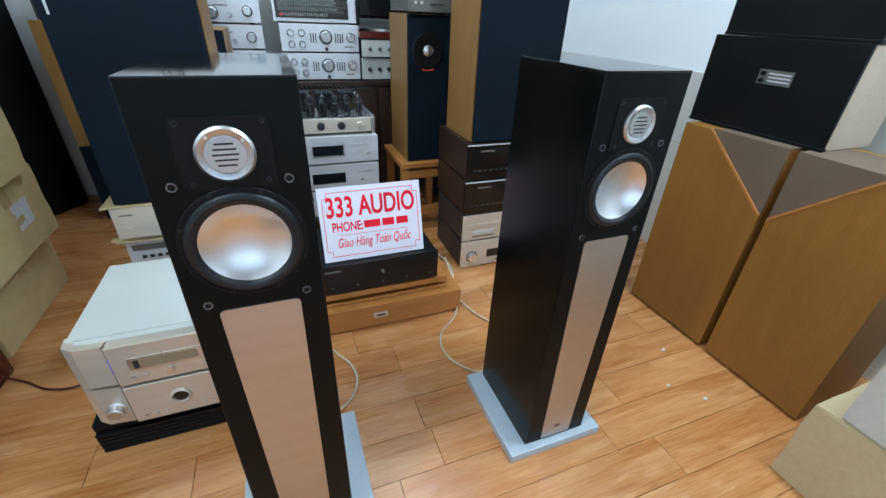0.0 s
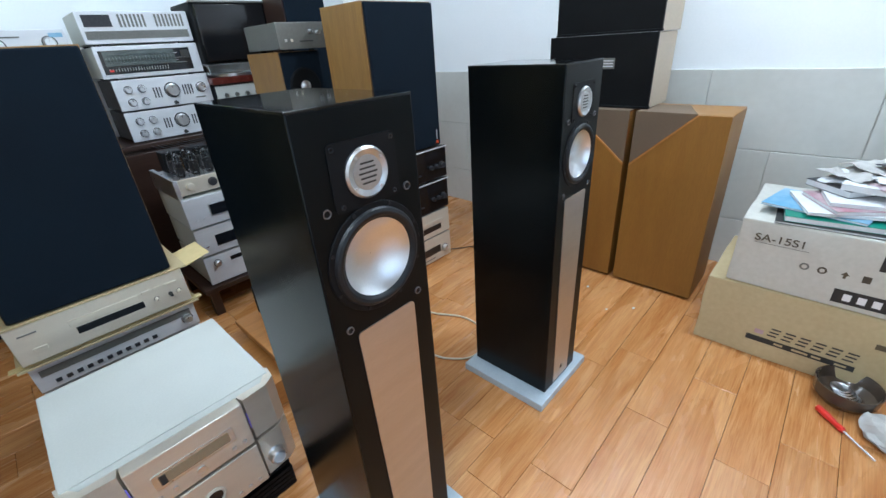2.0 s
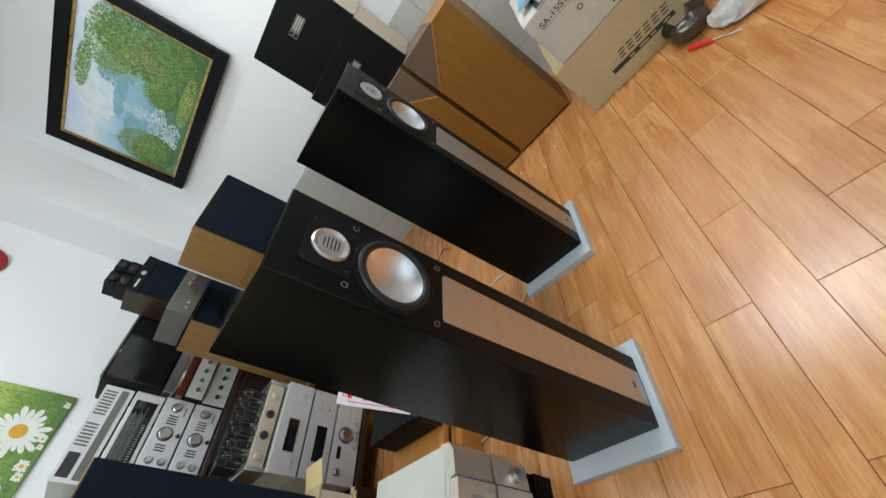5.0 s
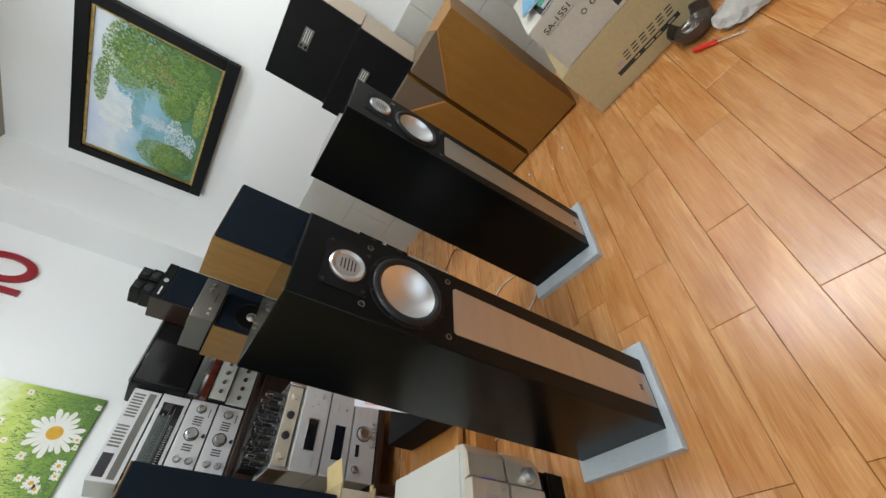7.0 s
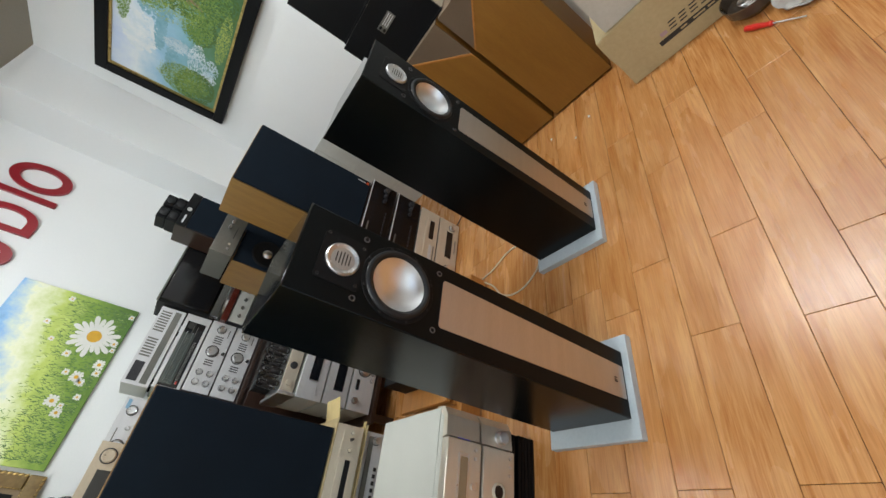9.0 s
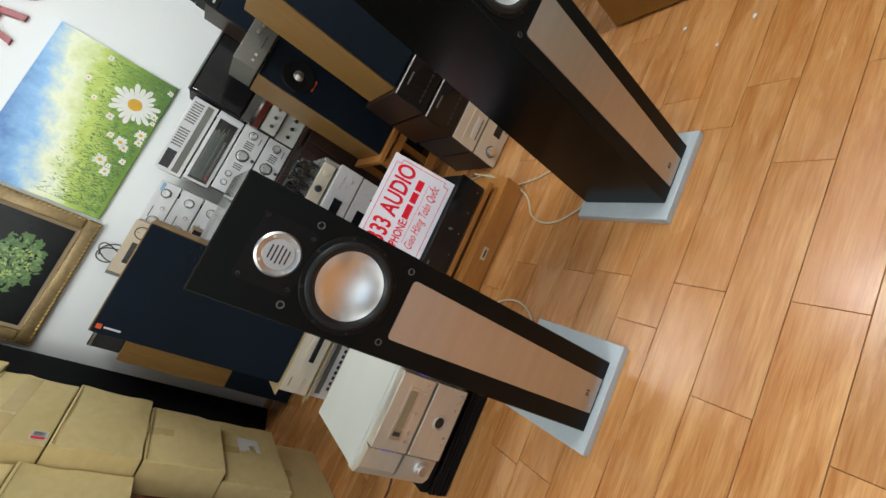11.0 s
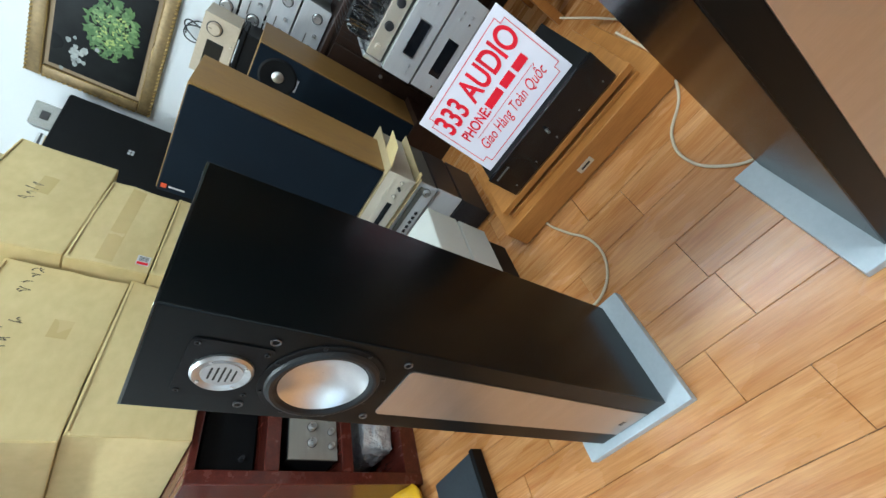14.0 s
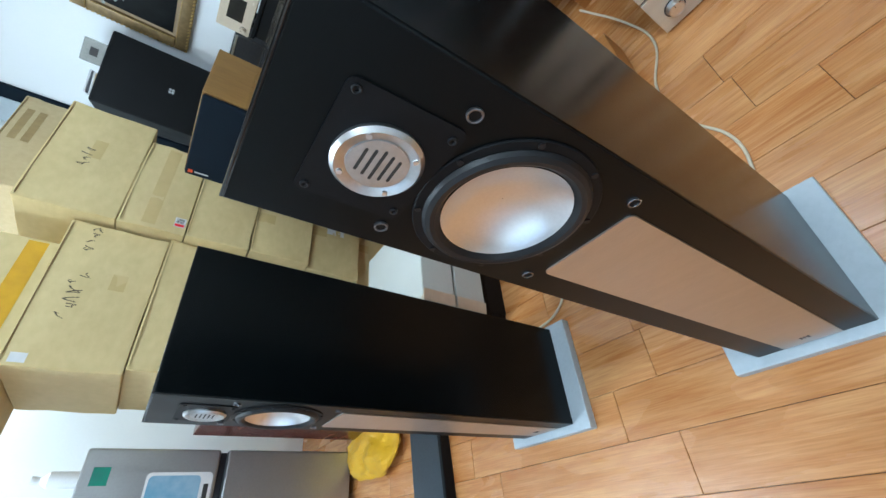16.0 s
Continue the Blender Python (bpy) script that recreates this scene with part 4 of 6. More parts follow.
component("vintage_receiver", "vintage silver tuner with wide dark dial", "tuner", 0.505, 3.05, 1.071, 0.46, 0.150, 0.34, "silver", "whitemetal",
          [("display", -0.015, 0.078, 0.40, 0.105, "silver"), ("bar", -0.045, 0.094, 0.31, 0.066, "dial")] + [("bar", -0.19 + 0.014 * i, 0.091, 0.0016, 0.024, "silver") for i in range(21)] + [("bar", -0.02, 0.130, 0.36, 0.004, "greymetal"), ("bar", -0.03, 0.108, 0.30, 0.0025, "silver"), ("bar", -0.03, 0.074, 0.30, 0.0025, "silver"), ("bar", -0.02, 0.085, 0.36, 0.003, "greymetal"), ("bar", -0.02, 0.062, 0.36, 0.003, "greymetal"), ("bar", 0.16, 0.10, 0.04, 0.04, "ink"), ("button", -0.185, 0.042, 0.018, 0.008, "redplastic")] + [("bar", -0.19 + 0.012 * i, 0.045, 0.002, 0.016, "whitemetal") for i in range(22)])
component("vintage_deck", "vintage silver tuner with slotted grey panels on top", "tuner", 0.495, 3.05, 1.222, 0.47, 0.145, 0.34, "silver", "whitemetal",
          [("bar", 0.0, 0.045, 0.44, 0.035, "greymetal"), ("bar", -0.16, 0.105, 0.11, 0.05, "darkmetal")] + [("bar", -0.07 + 0.017 * i, 0.105, 0.009, 0.055, "greymetal") for i in range(7)] + [("bar", 0.085 + 0.017 * i, 0.105, 0.009, 0.055, "greymetal") for i in range(8)])
for i, zz in enumerate((0.765, 0.925, 1.055, 1.183)):
    hh = (0.158, 0.128, 0.126, 0.118)[i]
    component("preamplifier", "small silver preamplifier with two round knobs", "amplifier", 0.055, 3.12, zz, 0.31, hh, 0.28, "silver", "walnut" if i == 2 else "whitemetal",
              [("knob", 0.09, 0.065, 0.022, "chrome"), ("knob", -0.09, 0.055, 0.026, "chrome"), ("knob", 0.0, 0.045, 0.009, "chrome"), ("bar", -0.04, 0.09, 0.07, 0.006, "greymetal")] + ([("bar", 0.12, 0.095, 0.05, 0.018, "teal")] if i == 3 else []), group="small silver tower")
pd = thing("pedestal", "tall matt black pedestal by the wall", "pedestal", -0.19, 2.92, 0)
part("column", box(-0.14, 0.14, 0, 0.2, 0.02, 1.11, 0.004), "blackmatt", pd)
part("cap", box(-0.15, 0.15, -0.01, 0.21, 1.11, 1.13, 0.004), "blackmatt", pd)
part("foot", box(-0.15, 0.15, -0.01, 0.21, 0, 0.02, 0.004), "blackmatt", pd)
component("cream_tuner", "cream radio tuner with round knob and dark window", "tuner", -0.19, 2.90, 1.13, 0.30, 0.165, 0.2, "beige", "beige",
          [("knob", 0.09, 0.11, 0.028, "beige"), ("display", -0.03, 0.09, 0.12, 0.075), ("knob", -0.12, 0.04, 0.012, "beige"), ("button", 0.04, 0.025, 0.012, 0.008, "champagne")])
bl = [(-0.36, 3.47, 1.18)]
for k in range(14):
    bl.append((-0.36 + 0.05 * math.cos(k * 1.7) + 0.01 * k * 0.3, 3.44 + 0.02 * math.sin(k * 2.3), 1.32 + 0.10 * math.sin(k * 1.1 + 0.4)))
cable("coiled_cable", bl, 0.004, "cableblack", "tangled black cable hung on the wall")

# second tower on the cabinet
component("white_amplifier", "pale grey amplifier with small dark knobs", "amplifier", 0.95, 3.03, 0.765, 0.40, 0.13, 0.32, "whitemetal", "darkmetal", [("knob", -0.15 + 0.06 * i, 0.065, 0.010, "darkmetal") for i in range(6)])
component("white_amplifier", "pale grey preamplifier with small green-grey knobs", "amplifier", 0.95, 3.0, 0.896, 0.40, 0.10, 0.32, "whitemetal", "darkmetal", [("knob", -0.15 + 0.06 * i, 0.05, 0.009, "greymetal") for i in range(6)])
tt = thing("turntable", "turntable with wooden plinth and clear dust cover", "turntable", 0.95, 2.99, 0.997)
part("plinth", box(-0.21, 0.21, 0, 0.34, 0.008, 0.045, 0.003), "mahogany", tt, "red-brown wooden plinth")
part("platter", cyl((-0.03, 0.17, 0.052), 0.145, 0.014, "z", 40), "chrome", tt)
part("dust_cover", box(-0.205, 0.205, 0.005, 0.335, 0.060, 0.112, 0.004), "clear", tt, "clear plastic cover")
for sx in (-0.17, 0.17):
    part("foot", cyl((sx, 0.05, 0.004), 0.018, 0.008), "rubber", tt)
    part("foot", cyl((sx, 0.29, 0.004), 0.018, 0.008), "rubber", tt)
tvb = thing("black_monitor_box", "gloss black box with rounded edge on turntable", "box", 0.955, 2.985, 1.110)
part("body", box(-0.215, 0.215, 0.02, 0.32, 0, 0.30, 0.012), "blackmatt", tvb)
part("front_panel", box(-0.205, 0.205, 0.0, 0.0195, 0.012, 0.288, 0.006), "glossblack", tvb)
part("edge_strip", box(-0.218, 0.218, -0.003, 0.03, 0.292, 0.302, 0.002), "greymetal", tvb, "bright top edge")


def horn_tower(x, y, z, h, label, drop=0.115):
    s = thing("slim_speaker", label, "loudspeaker", x, y, z)
    part("cabinet", box(-0.108, 0.108, 0.012, 0.34, 0, h, 0.003), "walnut", s, "brown wood cabinet")
    b = part("baffle", box(-0.105, 0.105, 0, 0.0115, 0.003, h - 0.003, 0.003), "grille", s, "navy front")
    w = part("horn", lathe([(0.085, 0), (0.085, 0.003), (0.076, 0.006), (0.03, 0.001), (0.026, -0.004)], (0, 0, h - drop), seg=36), "blackmatt", s, "black round waveguide")
    part("tweeter", lathe([(0.026, 0), (0.026, 0.004), (0.018, 0.008), (0.006, 0.011)], (0, 0, h - drop), seg=28), "chrome", w, "pale metal tweeter")
    part("badge", box(-0.03, 0.03, -0.002, 0.001, h - drop - 0.09, h - drop - 0.075), "orange" if x > 0.5 else "silver", b)
    return s


stl = thing("wooden_stool", "honey wood speaker stool with open frame", "stool", 0.97, 2.40, 0)
part("seat", box(-0.16, 0.16, -0.03, 0.37, 0.40, 0.43, 0.004), "pine", stl)
for sx in (-0.15, 0.11):
    for yy in (-0.01, 0.31):
        part("leg", box(sx, sx + 0.04, yy, yy + 0.04, 0, 0.40, 0.003), "pine", stl)
for zz in (0.10, 0.33):
    part("rail", box(-0.112, 0.112, -0.005, 0.025, zz, zz + 0.05, 0.003), "pine", stl)
horn_tower(0.965, 2.40, 0.43, 0.715, "slim brown speaker with navy front on wooden stool", 0.158)
component("grey_amplifier", "grey steel amplifier on slim brown speaker", "amplifier", 0.973, 2.365, 1.145, 0.246, 0.120, 0.33, "greymetal", "greymetal",
          [("knob", 0.085, 0.075, 0.008, "chrome"), ("knob", 0.045, 0.080, 0.008, "chrome"), ("button", -0.055, 0.045, 0.012, 0.012, "champagne"), ("button", -0.085, 0.045, 0.012, 0.012, "chrome"), ("bar", 0.02, 0.04, 0.07, 0.004, "darkmetal")])
sts = thing("dark_stool", "dark wooden stool under slim speaker", "stool", -0.06, 2.58, 0)
part("body", box(-0.14, 0.14, 0, 0.34, 0, 0.25, 0.004), "darkwood", sts)
horn_tower(-0.06, 2.58, 0.25, 0.80, "slim navy-fronted speaker behind the large walnut speaker")

ms = thing("tall_speaker", "tall dark brown speaker with navy grille behind grey amplifier", "loudspeaker", 1.252, 2.745, 0)
part("cabinet", box(-0.128, 0.128, 0.015, 0.23, 0, 1.512, 0.003), "darkwood", ms)
mg = part("grille", box(-0.125, 0.125, 0, 0.0145, 0.06, 1.452, 0.004), "grille", ms, "navy cloth grille")
mp_ = part("top_strip", box(-0.127, 0.127, 0.002, 0.0148, 1.455, 1.510, 0.002), "blackmatt", ms, "black control strip")
part("badge", lathe([(0.014, 0), (0.014, 0.004), (0.010, 0.006), (0.004, 0.003)], (0.0, 0.002, 1.482), seg=20), "chrome", mp_, "round metal badge")
part("badge_bar", box(-0.105, -0.045, 0.0006, 0.003, 1.478, 1.487), "silver", mp_)
for cxx in (1.180, 1.275):
    q = thing("cube_speaker", "small black cube speaker on the tall brown speaker", "loudspeaker", cxx, 2.765, 1.5122, group="cube speakers")
    part("lower_cube", box(-0.042, 0.042, 0, 0.15, 0, 0.056, 0.006), "blackmatt", q)
    part("upper_cube", box(-0.040, 0.040, 0.008, 0.145, 0.057, 0.112, 0.006), "blackmatt", q)
    for zz in (0.028, 0.084):
        part("grille", lathe([(0.024, 0), (0.024, 0.003), (0.019, 0.005), (0.004, 0.006)], (0, 0.002, zz), seg=24), "rubber", q)

# ---- brown speakers by the east wall ----
def brown_speaker(y0, y1, mirror, label):
    """Front faces west; the cut of dark cloth sits in one top corner and runs over the top."""
    w, h, d = y1 - y0, 0.822, 0.27
    s = thing("brown_speaker", label, "loudspeaker", 1.706, (y0 + y1) / 2, 0, -90, group="brown speakers")
    part("cabinet", box(-w / 2, w / 2, 0.012, d, 0.012, h, 0.004), "veneer", s, "tan veneered cabinet")
    part("plinth", box(-w / 2 + 0.008, w / 2 - 0.008, 0.02, d, 0, 0.012), "blackmatt", s)
    m = mirror
    lo = [(-m * w / 2, 0.014), (m * w / 2, 0.014), (m * w / 2, h - 0.228), (-m * (w / 2 - 0.11), h - 0.001), (-m * w / 2, h - 0.001)]
    hi = [(m * w / 2, h - 0.222), (m * w / 2, h - 0.001), (-m * (w / 2 - 0.118), h - 0.001)]
    part("front_board", prism(lo if m > 0 else lo[::-1], 0, 0.0115), "veneer", s, "tan front board")
    part("cloth_corner", prism(hi, 0.003, 0.0118), "brownfelt", s, "dark brown cloth corner")
    top = bmesh.new()
    pts = [(m * w / 2, 0.004), (m * w / 2, d - 0.05), (-m * (w / 2 - 0.20), d - 0.05), (-m * (w / 2 - 0.118), 0.004)]
    a = [top.verts.new((x, y, h - 0.001)) for x, y in pts]
    b = [top.verts.new((x, y, h + 0.003)) for x, y in pts]
    top.faces.new(a)
    top.faces.new(b)
    for i in range(4):
        top.faces.new((a[i], b[i], b[(i + 1) % 4], a[(i + 1) % 4]))
    bmesh.ops.recalc_face_normals(top, faces=top.faces)
    part("top_cloth", top, "brownfelt", s, "brown cloth on top")
    ex = prism([(m * w / 2, h - 0.233), (m * w / 2, h - 0.222), (-m * (w / 2 - 0.118), h - 0.001), (-m * (w / 2 - 0.108), h - 0.001)], -0.003, 0.006)
    part("edge_strip", ex, "pine", s, "pale wooden edge strip")
    return s


brown_speaker(0.690, 1.042, -1, "tall tan veneered speaker with brown cloth corner")
brown_speaker(1.070, 1.455, 1, "tall tan veneered speaker beside its twin")


def crate_speaker(x, y0, y1, z, h, d, label, px):
    s = thing("lying_speaker", label, "loudspeaker", x, (y0 + y1) / 2, z, -90, group="lying speakers")
    w = y1 - y0
    part("cabinet", box(-w / 2, w / 2, 0.014, d, 0, h, 0.003), "beige", s, "beige vinyl cabinet")
    b = part("rear_board", box(-w / 2 - 0.004, w / 2 + 0.004, 0, 0.0135, 0.004, h + 0.002, 0.002), "blackmatt", s, "black rear board")
    part("lip", box(-w / 2 - 0.006, w / 2 + 0.006, -0.003, 0.02, 0.0, 0.010, 0.002), "blackmatt", s)
    t = part("terminal_plate", box(px - 0.055, px + 0.055, -0.002, 0.001, h * 0.62 - 0.022, h * 0.62 + 0.022), "greymetal", b, "grey terminal plate")
    for i in range(3):
        part("label_line", box(px - 0.02, px + 0.05, -0.0028, -0.0018, h * 0.62 - 0.013 + 0.011 * i, h * 0.62 - 0.009 + 0.011 * i), "paper", t)
    for zz in (-0.011, 0.011):
        part("terminal", cyl((px - 0.038, -0.006, h * 0.62 + zz), 0.007, 0.012, "y", 14), "blackmatt", t)
    return s


crate_speaker(1.765, 1.020, 1.493, 0.8255, 0.296, 0.255, "beige speaker lying with black rear board outward", 0.02)
crate_speaker(1.775, 1.015, 1.468, 1.124, 0.318, 0.260, "beige speaker lying on another, black rear outward", 0.03)


# ---- cartons ----
WALLS = {}


def cling(c, bm, side, off=0.0009):
    """Lays flat marks onto the uneven east (1) or west (-1) wall of a carton."""
    for v in bm.verts:
        hit = WALLS[c.name].ray_cast(Vector((side * 2.0, v.co.y, v.co.z)), Vector((-side, 0, 0)))[0]
        v.co.x = (hit.x if hit else v.co.x) + side * off
    return bm


def decal(name, c, side, y0, y1, z0, z1, m, label="", off=0.0009):
    bm = bmesh.new()
    bmesh.ops.create_grid(bm, x_segments=8, y_segments=4, size=0.5)
    for v in bm.verts:
        v.co = Vector((0, y0 + (v.co.x + 0.5) * (y1 - y0), z0 + (v.co.y + 0.5) * (z1 - z0)))
    return part(name, cling(c, bm, side, off), m, c, label)


def print_shape(name, c, side, outline, m, label="", off=0.0009):
    bm = bmesh.new()
    bm.faces.new([bm.verts.new((0, y, z)) for y, z in outline])
    return part(name, cling(c, bm, side, off), m, c, label)


def carton(name, label, x0, x1, y0, y1, z0, z1, m, tilt=0.0, tape="x", seed=1, kind="box", bulge=0.005, crush=0.006):
    """A carton with soft, slightly bulged walls, flap gaps and tape."""
    rnd = random.Random(seed)
    cx, cy_, w, d, h = (x0 + x1) / 2, (y0 + y1) / 2, x1 - x0, y1 - y0, z1 - z0
    c = thing(name, label, kind, cx, cy_, z0, tilt)
    bm = bmesh.new()
    bmesh.ops.create_cube(bm, size=1.0)
    bmesh.ops.subdivide_edges(bm, edges=bm.edges[:], cuts=5, use_grid_fill=True)
    for v in bm.verts:
        px, py, pz = v.co * 2
        bul = bulge * (1 - min(1, abs(py)) ** 2) * (1 - min(1, abs(pz)) ** 2)
        bul2 = bulge * (1 - min(1, abs(px)) ** 2) * (1 - min(1, abs(pz)) ** 2)
        nx = v.co.x * w + (math.copysign(bul, px) if abs(px) > 0.99 else 0)
        ny = v.co.y * d + (math.copysign(bul2, py) if abs(py) > 0.99 else 0)
        jit = noise.noise_vector(Vector((px * 1.6 + seed, py * 1.6, pz * 1.6))) * crush
        v.co = Vector((nx, ny, (v.co.z + 0.5) * h)) + jit
    for v in bm.verts:
        v.co.z = max(0.0, min(h, v.co.z))
    edges = [e for e in bm.edges if len(e.link_faces) == 2 and e.calc_face_angle(0) > 1.0]
    bmesh.ops.bevel(bm, geom=edges, offset=0.003, segments=2, affect="EDGES")
    bm.normal_update()
    WALLS[c.name] = BVHTree.FromBMesh(bm)
    part("carton_body", bm, m, c)
    part("fold_line", box(w / 2 - 0.004, w / 2 + 0.0045, -d / 2 + 0.012, d / 2 - 0.012, h - 0.0105, h - 0.0085), "carddark", c)
    if rnd.random() < 0.2:
        ty0 = rnd.uniform(-0.3, 0.1) * d
        decal("tape_patch", c, 1, ty0, ty0 + rnd.uniform(0.12, 0.22) * d, h * 0.42, h * 0.42 + 0.045, "cardtape", "strip of brown tape")
    if tape == "x":
        part("tape", box(-w / 2 - 0.004, w / 2 + 0.0062, -0.028, 0.028, h - 0.001, h + 0.0012), "cardtape", c, "shiny brown tape")
        decal("tape_end", c, 1, -0.028, 0.028, h - 0.09, h - 0.006, "cardtape")
        part("flap_gap", box(-w / 2, w / 2, -0.0015, 0.0015, h + 0.0006, h + 0.0016), "pen", c)
    elif tape == "y":
        part("tape", box(-0.028, 0.028, -d / 2 - 0.006, d / 2 + 0.006, h - 0.001, h + 0.0012), "cardtape", c, "shiny brown tape")
        part("tape_end", box(-0.028, 0.028, -d / 2 - 0.0074, -d / 2 - 0.006, h - 0.09, h + 0.001), "cardtape", c)
        part("flap_gap", box(-0.0015, 0.0015, -d / 2, d / 2, h + 0.0006, h + 0.0016), "pen", c)
    elif tape == "side":
        decal("tape", c, 1, -d * 0.46, d * 0.46, h * 0.47, h * 0.47 + 0.05, "cardtape", "shiny brown tape")
    return c


def scribble(c, x, y0, z0, n, size, seed):
    """Thin, loose marker strokes on an east-facing carton wall, joined into plain pen marks."""
    rnd = random.Random(seed)
    bm = bmesh.new()
    yy = y0
    for i in range(n):
        pts = [(yy + size * rnd.uniform(0, 0.5), z0 + size * rnd.uniform(0, 1.0)) for _ in range(4)]
        for (ya, za), (yb_, zb_) in zip(pts, pts[1:]):
            for q in range(6):
                t0, t1 = q / 6, (q + 1.3) / 6
                dy, dz = yb_ - ya, zb_ - za
                ln = math.hypot(dy, dz) + 1e-6
                ny, nz = -dz / ln * 0.0016, dy / ln * 0.0016
                bow = 0.15 * size * math.sin(math.pi * (q + 0.5) / 6)
                a, b = (ya + dy * t0, za + dz * t0 + bow), (ya + dy * t1, za + dz * t1 + bow)
                bm.faces.new([bm.verts.new((x + 0.0008, py, pz)) for py, pz in ((a[0] - ny, a[1] - nz), (b[0] - ny, b[1] - nz), (b[0] + ny, b[1] + nz), (a[0] + ny, a[1] + nz))])
        yy += size * 0.62
    tagged(part("marker_strokes", cling(c, bm, 1, 0.0012), "pen", c, "handwritten dark marker strokes"), kind="stuff")


# east side cartons
cs = carton("shipping_carton", "pale brown amplifier carton on the floor", 1.466, 1.91, 0.050, 0.606, 0, 0.284, "cardpale", 0, "", 3, bulge=0.004, crush=0.004)
decal("print_bar", cs, -1, -0.185, 0.115, 0.070, 0.092, "ink", "black printed bar")
for y0, y1 in ((-0.165, -0.135), (-0.10, -0.075), (-0.065, -0.02), (0.005, 0.03)):
    decal("print_dash", cs, -1, y0, y1, 0.077, 0.085, "cardpale", "pale mark in the bar", 0.0018)
for i in range(6):
    y0 = 0.058 - 0.041 * i
    for k in range(3):
        z0, lean = 0.106 + 0.015 * k, 0.004 * k
        print_shape("print_shape", cs, -1, [(y0 - lean, z0), (y0 - 0.028 - lean, z0), (y0 - 0.029 - lean, z0 + 0.006), (y0 - 0.001 - lean, z0 + 0.006)], "ink", "plain dark print bar")
decal("print_mark", cs, -1, 0.068, 0.095, 0.104, 0.122, "pink", "faded pink mark")
decal("print_bar", cs, -1, -0.25, -0.205, 0.18, 0.20, "pen")
ct = carton("player_carton", "off-white printed carton on pale brown carton", 1.474, 1.93, -0.042, 0.553, 0.285, 0.530, "cardwhite", 0, "", 4, bulge=0.004, crush=0.004)
for y0, y1, z0, z1 in ((-0.26, 0.01, 0.018, 0.068), (-0.27, -0.065, 0.155, 0.205)):
    decal("print_bar", ct, -1, y0, y1, z0, z1, "ink", "black printed bar")
for i in range(7):
    decal("print_dash", ct, -1, -0.245 + 0.035 * i, -0.225 + 0.035 * i, 0.030, 0.055, "white", "", 0.0018)
lettering("model_code", "SA-15S1", 0.036, "pen", ct, Matrix.Translation((-0.2345, 0.180, 0.178)) @ Matrix.Rotation(radians(-90), 4, "Z") @ Matrix.Rotation(radians(90), 4, "X"), squeeze=1.15, bold=0.008)
decal("print_line", ct, -1, 0.10, 0.25, 0.168, 0.170, "greymetal", "thin grey print line")
for yy, n in ((0.10, 12), (0.055, 8)):
    ring = [(yy + 0.013 * math.cos(6.2832 * k / n), 0.118 + 0.013 * math.sin(6.2832 * k / n)) for k in range(n)]
    print_shape("print_mark", ct, -1, ring, "greymetal" if n == 12 else "pen", "plain recycling mark")
    print_shape("print_mark", ct, -1, [(yy + (p - yy) * 0.55, 0.118 + (q - 0.118) * 0.55) for p, q in ring], "cardwhite", "", 0.0018)
print_shape("print_mark", ct, -1, [(-0.004, 0.107), (0.004, 0.107), (0.004, 0.118), (0.011, 0.118), (0.0, 0.131), (-0.011, 0.118), (-0.004, 0.118)], "pen", "upward arrow mark")
decal("print_mark", ct, -1, -0.060, -0.040, 0.107, 0.130, "pen")


def book(label, x, y, z, w, d, h, rz, m, tilt=0.0):
    b = thing("magazine", label, "magazine", x, y, z, rz, group="magazines", rx=tilt)
    part("cover", box(-w / 2, w / 2, -d / 2, d / 2, h - 0.0012, h, 0.0004), m, b)
    part("page_block", box(-w / 2 + 0.002, w / 2 - 0.002, -d / 2 + 0.002, d / 2 - 0.002, 0.0012, h - 0.0012), "paper", b)
    part("back_cover", box(-w / 2, w / 2, -d / 2, d / 2, 0, 0.0012, 0.0004), m, b)


zb = 0.531
for i, (m, dx, dy, rz, w, d, h, lab) in enumerate((
        ("ink", 0.0, 0.0, 4, 0.24, 0.32, 0.008, "black covered magazine on carton"), ("green", 0.01, -0.01, 7, 0.23, 0.31, 0.018, "green covered manual in a pile"),
        ("teal", 0.03, 0.05, -12, 0.21, 0.28, 0.008, "blue printed magazine in a pile"), ("paper", 0.04, -0.03, 18, 0.22, 0.30, 0.010, "white paper bundle in a pile"),
        ("pink", 0.05, -0.05, 30, 0.20, 0.26, 0.012, "crumpled pink leaflets in a pile"), ("paper", 0.07, -0.08, 12, 0.21, 0.28, 0.012, "loose grey papers on the pile"),
        ("darkmetal", 0.09, 0.02, 48, 0.16, 0.10, 0.022, "dark folded cloth pouch on papers"), ("paper", 0.08, -0.10, -10, 0.18, 0.22, 0.020, "wrapped grey bundle on the pile"))):
    book(lab, 1.605 + dx, 0.315 + dy, zb, w, d, h, rz, m)
    zb += h + 0.0012
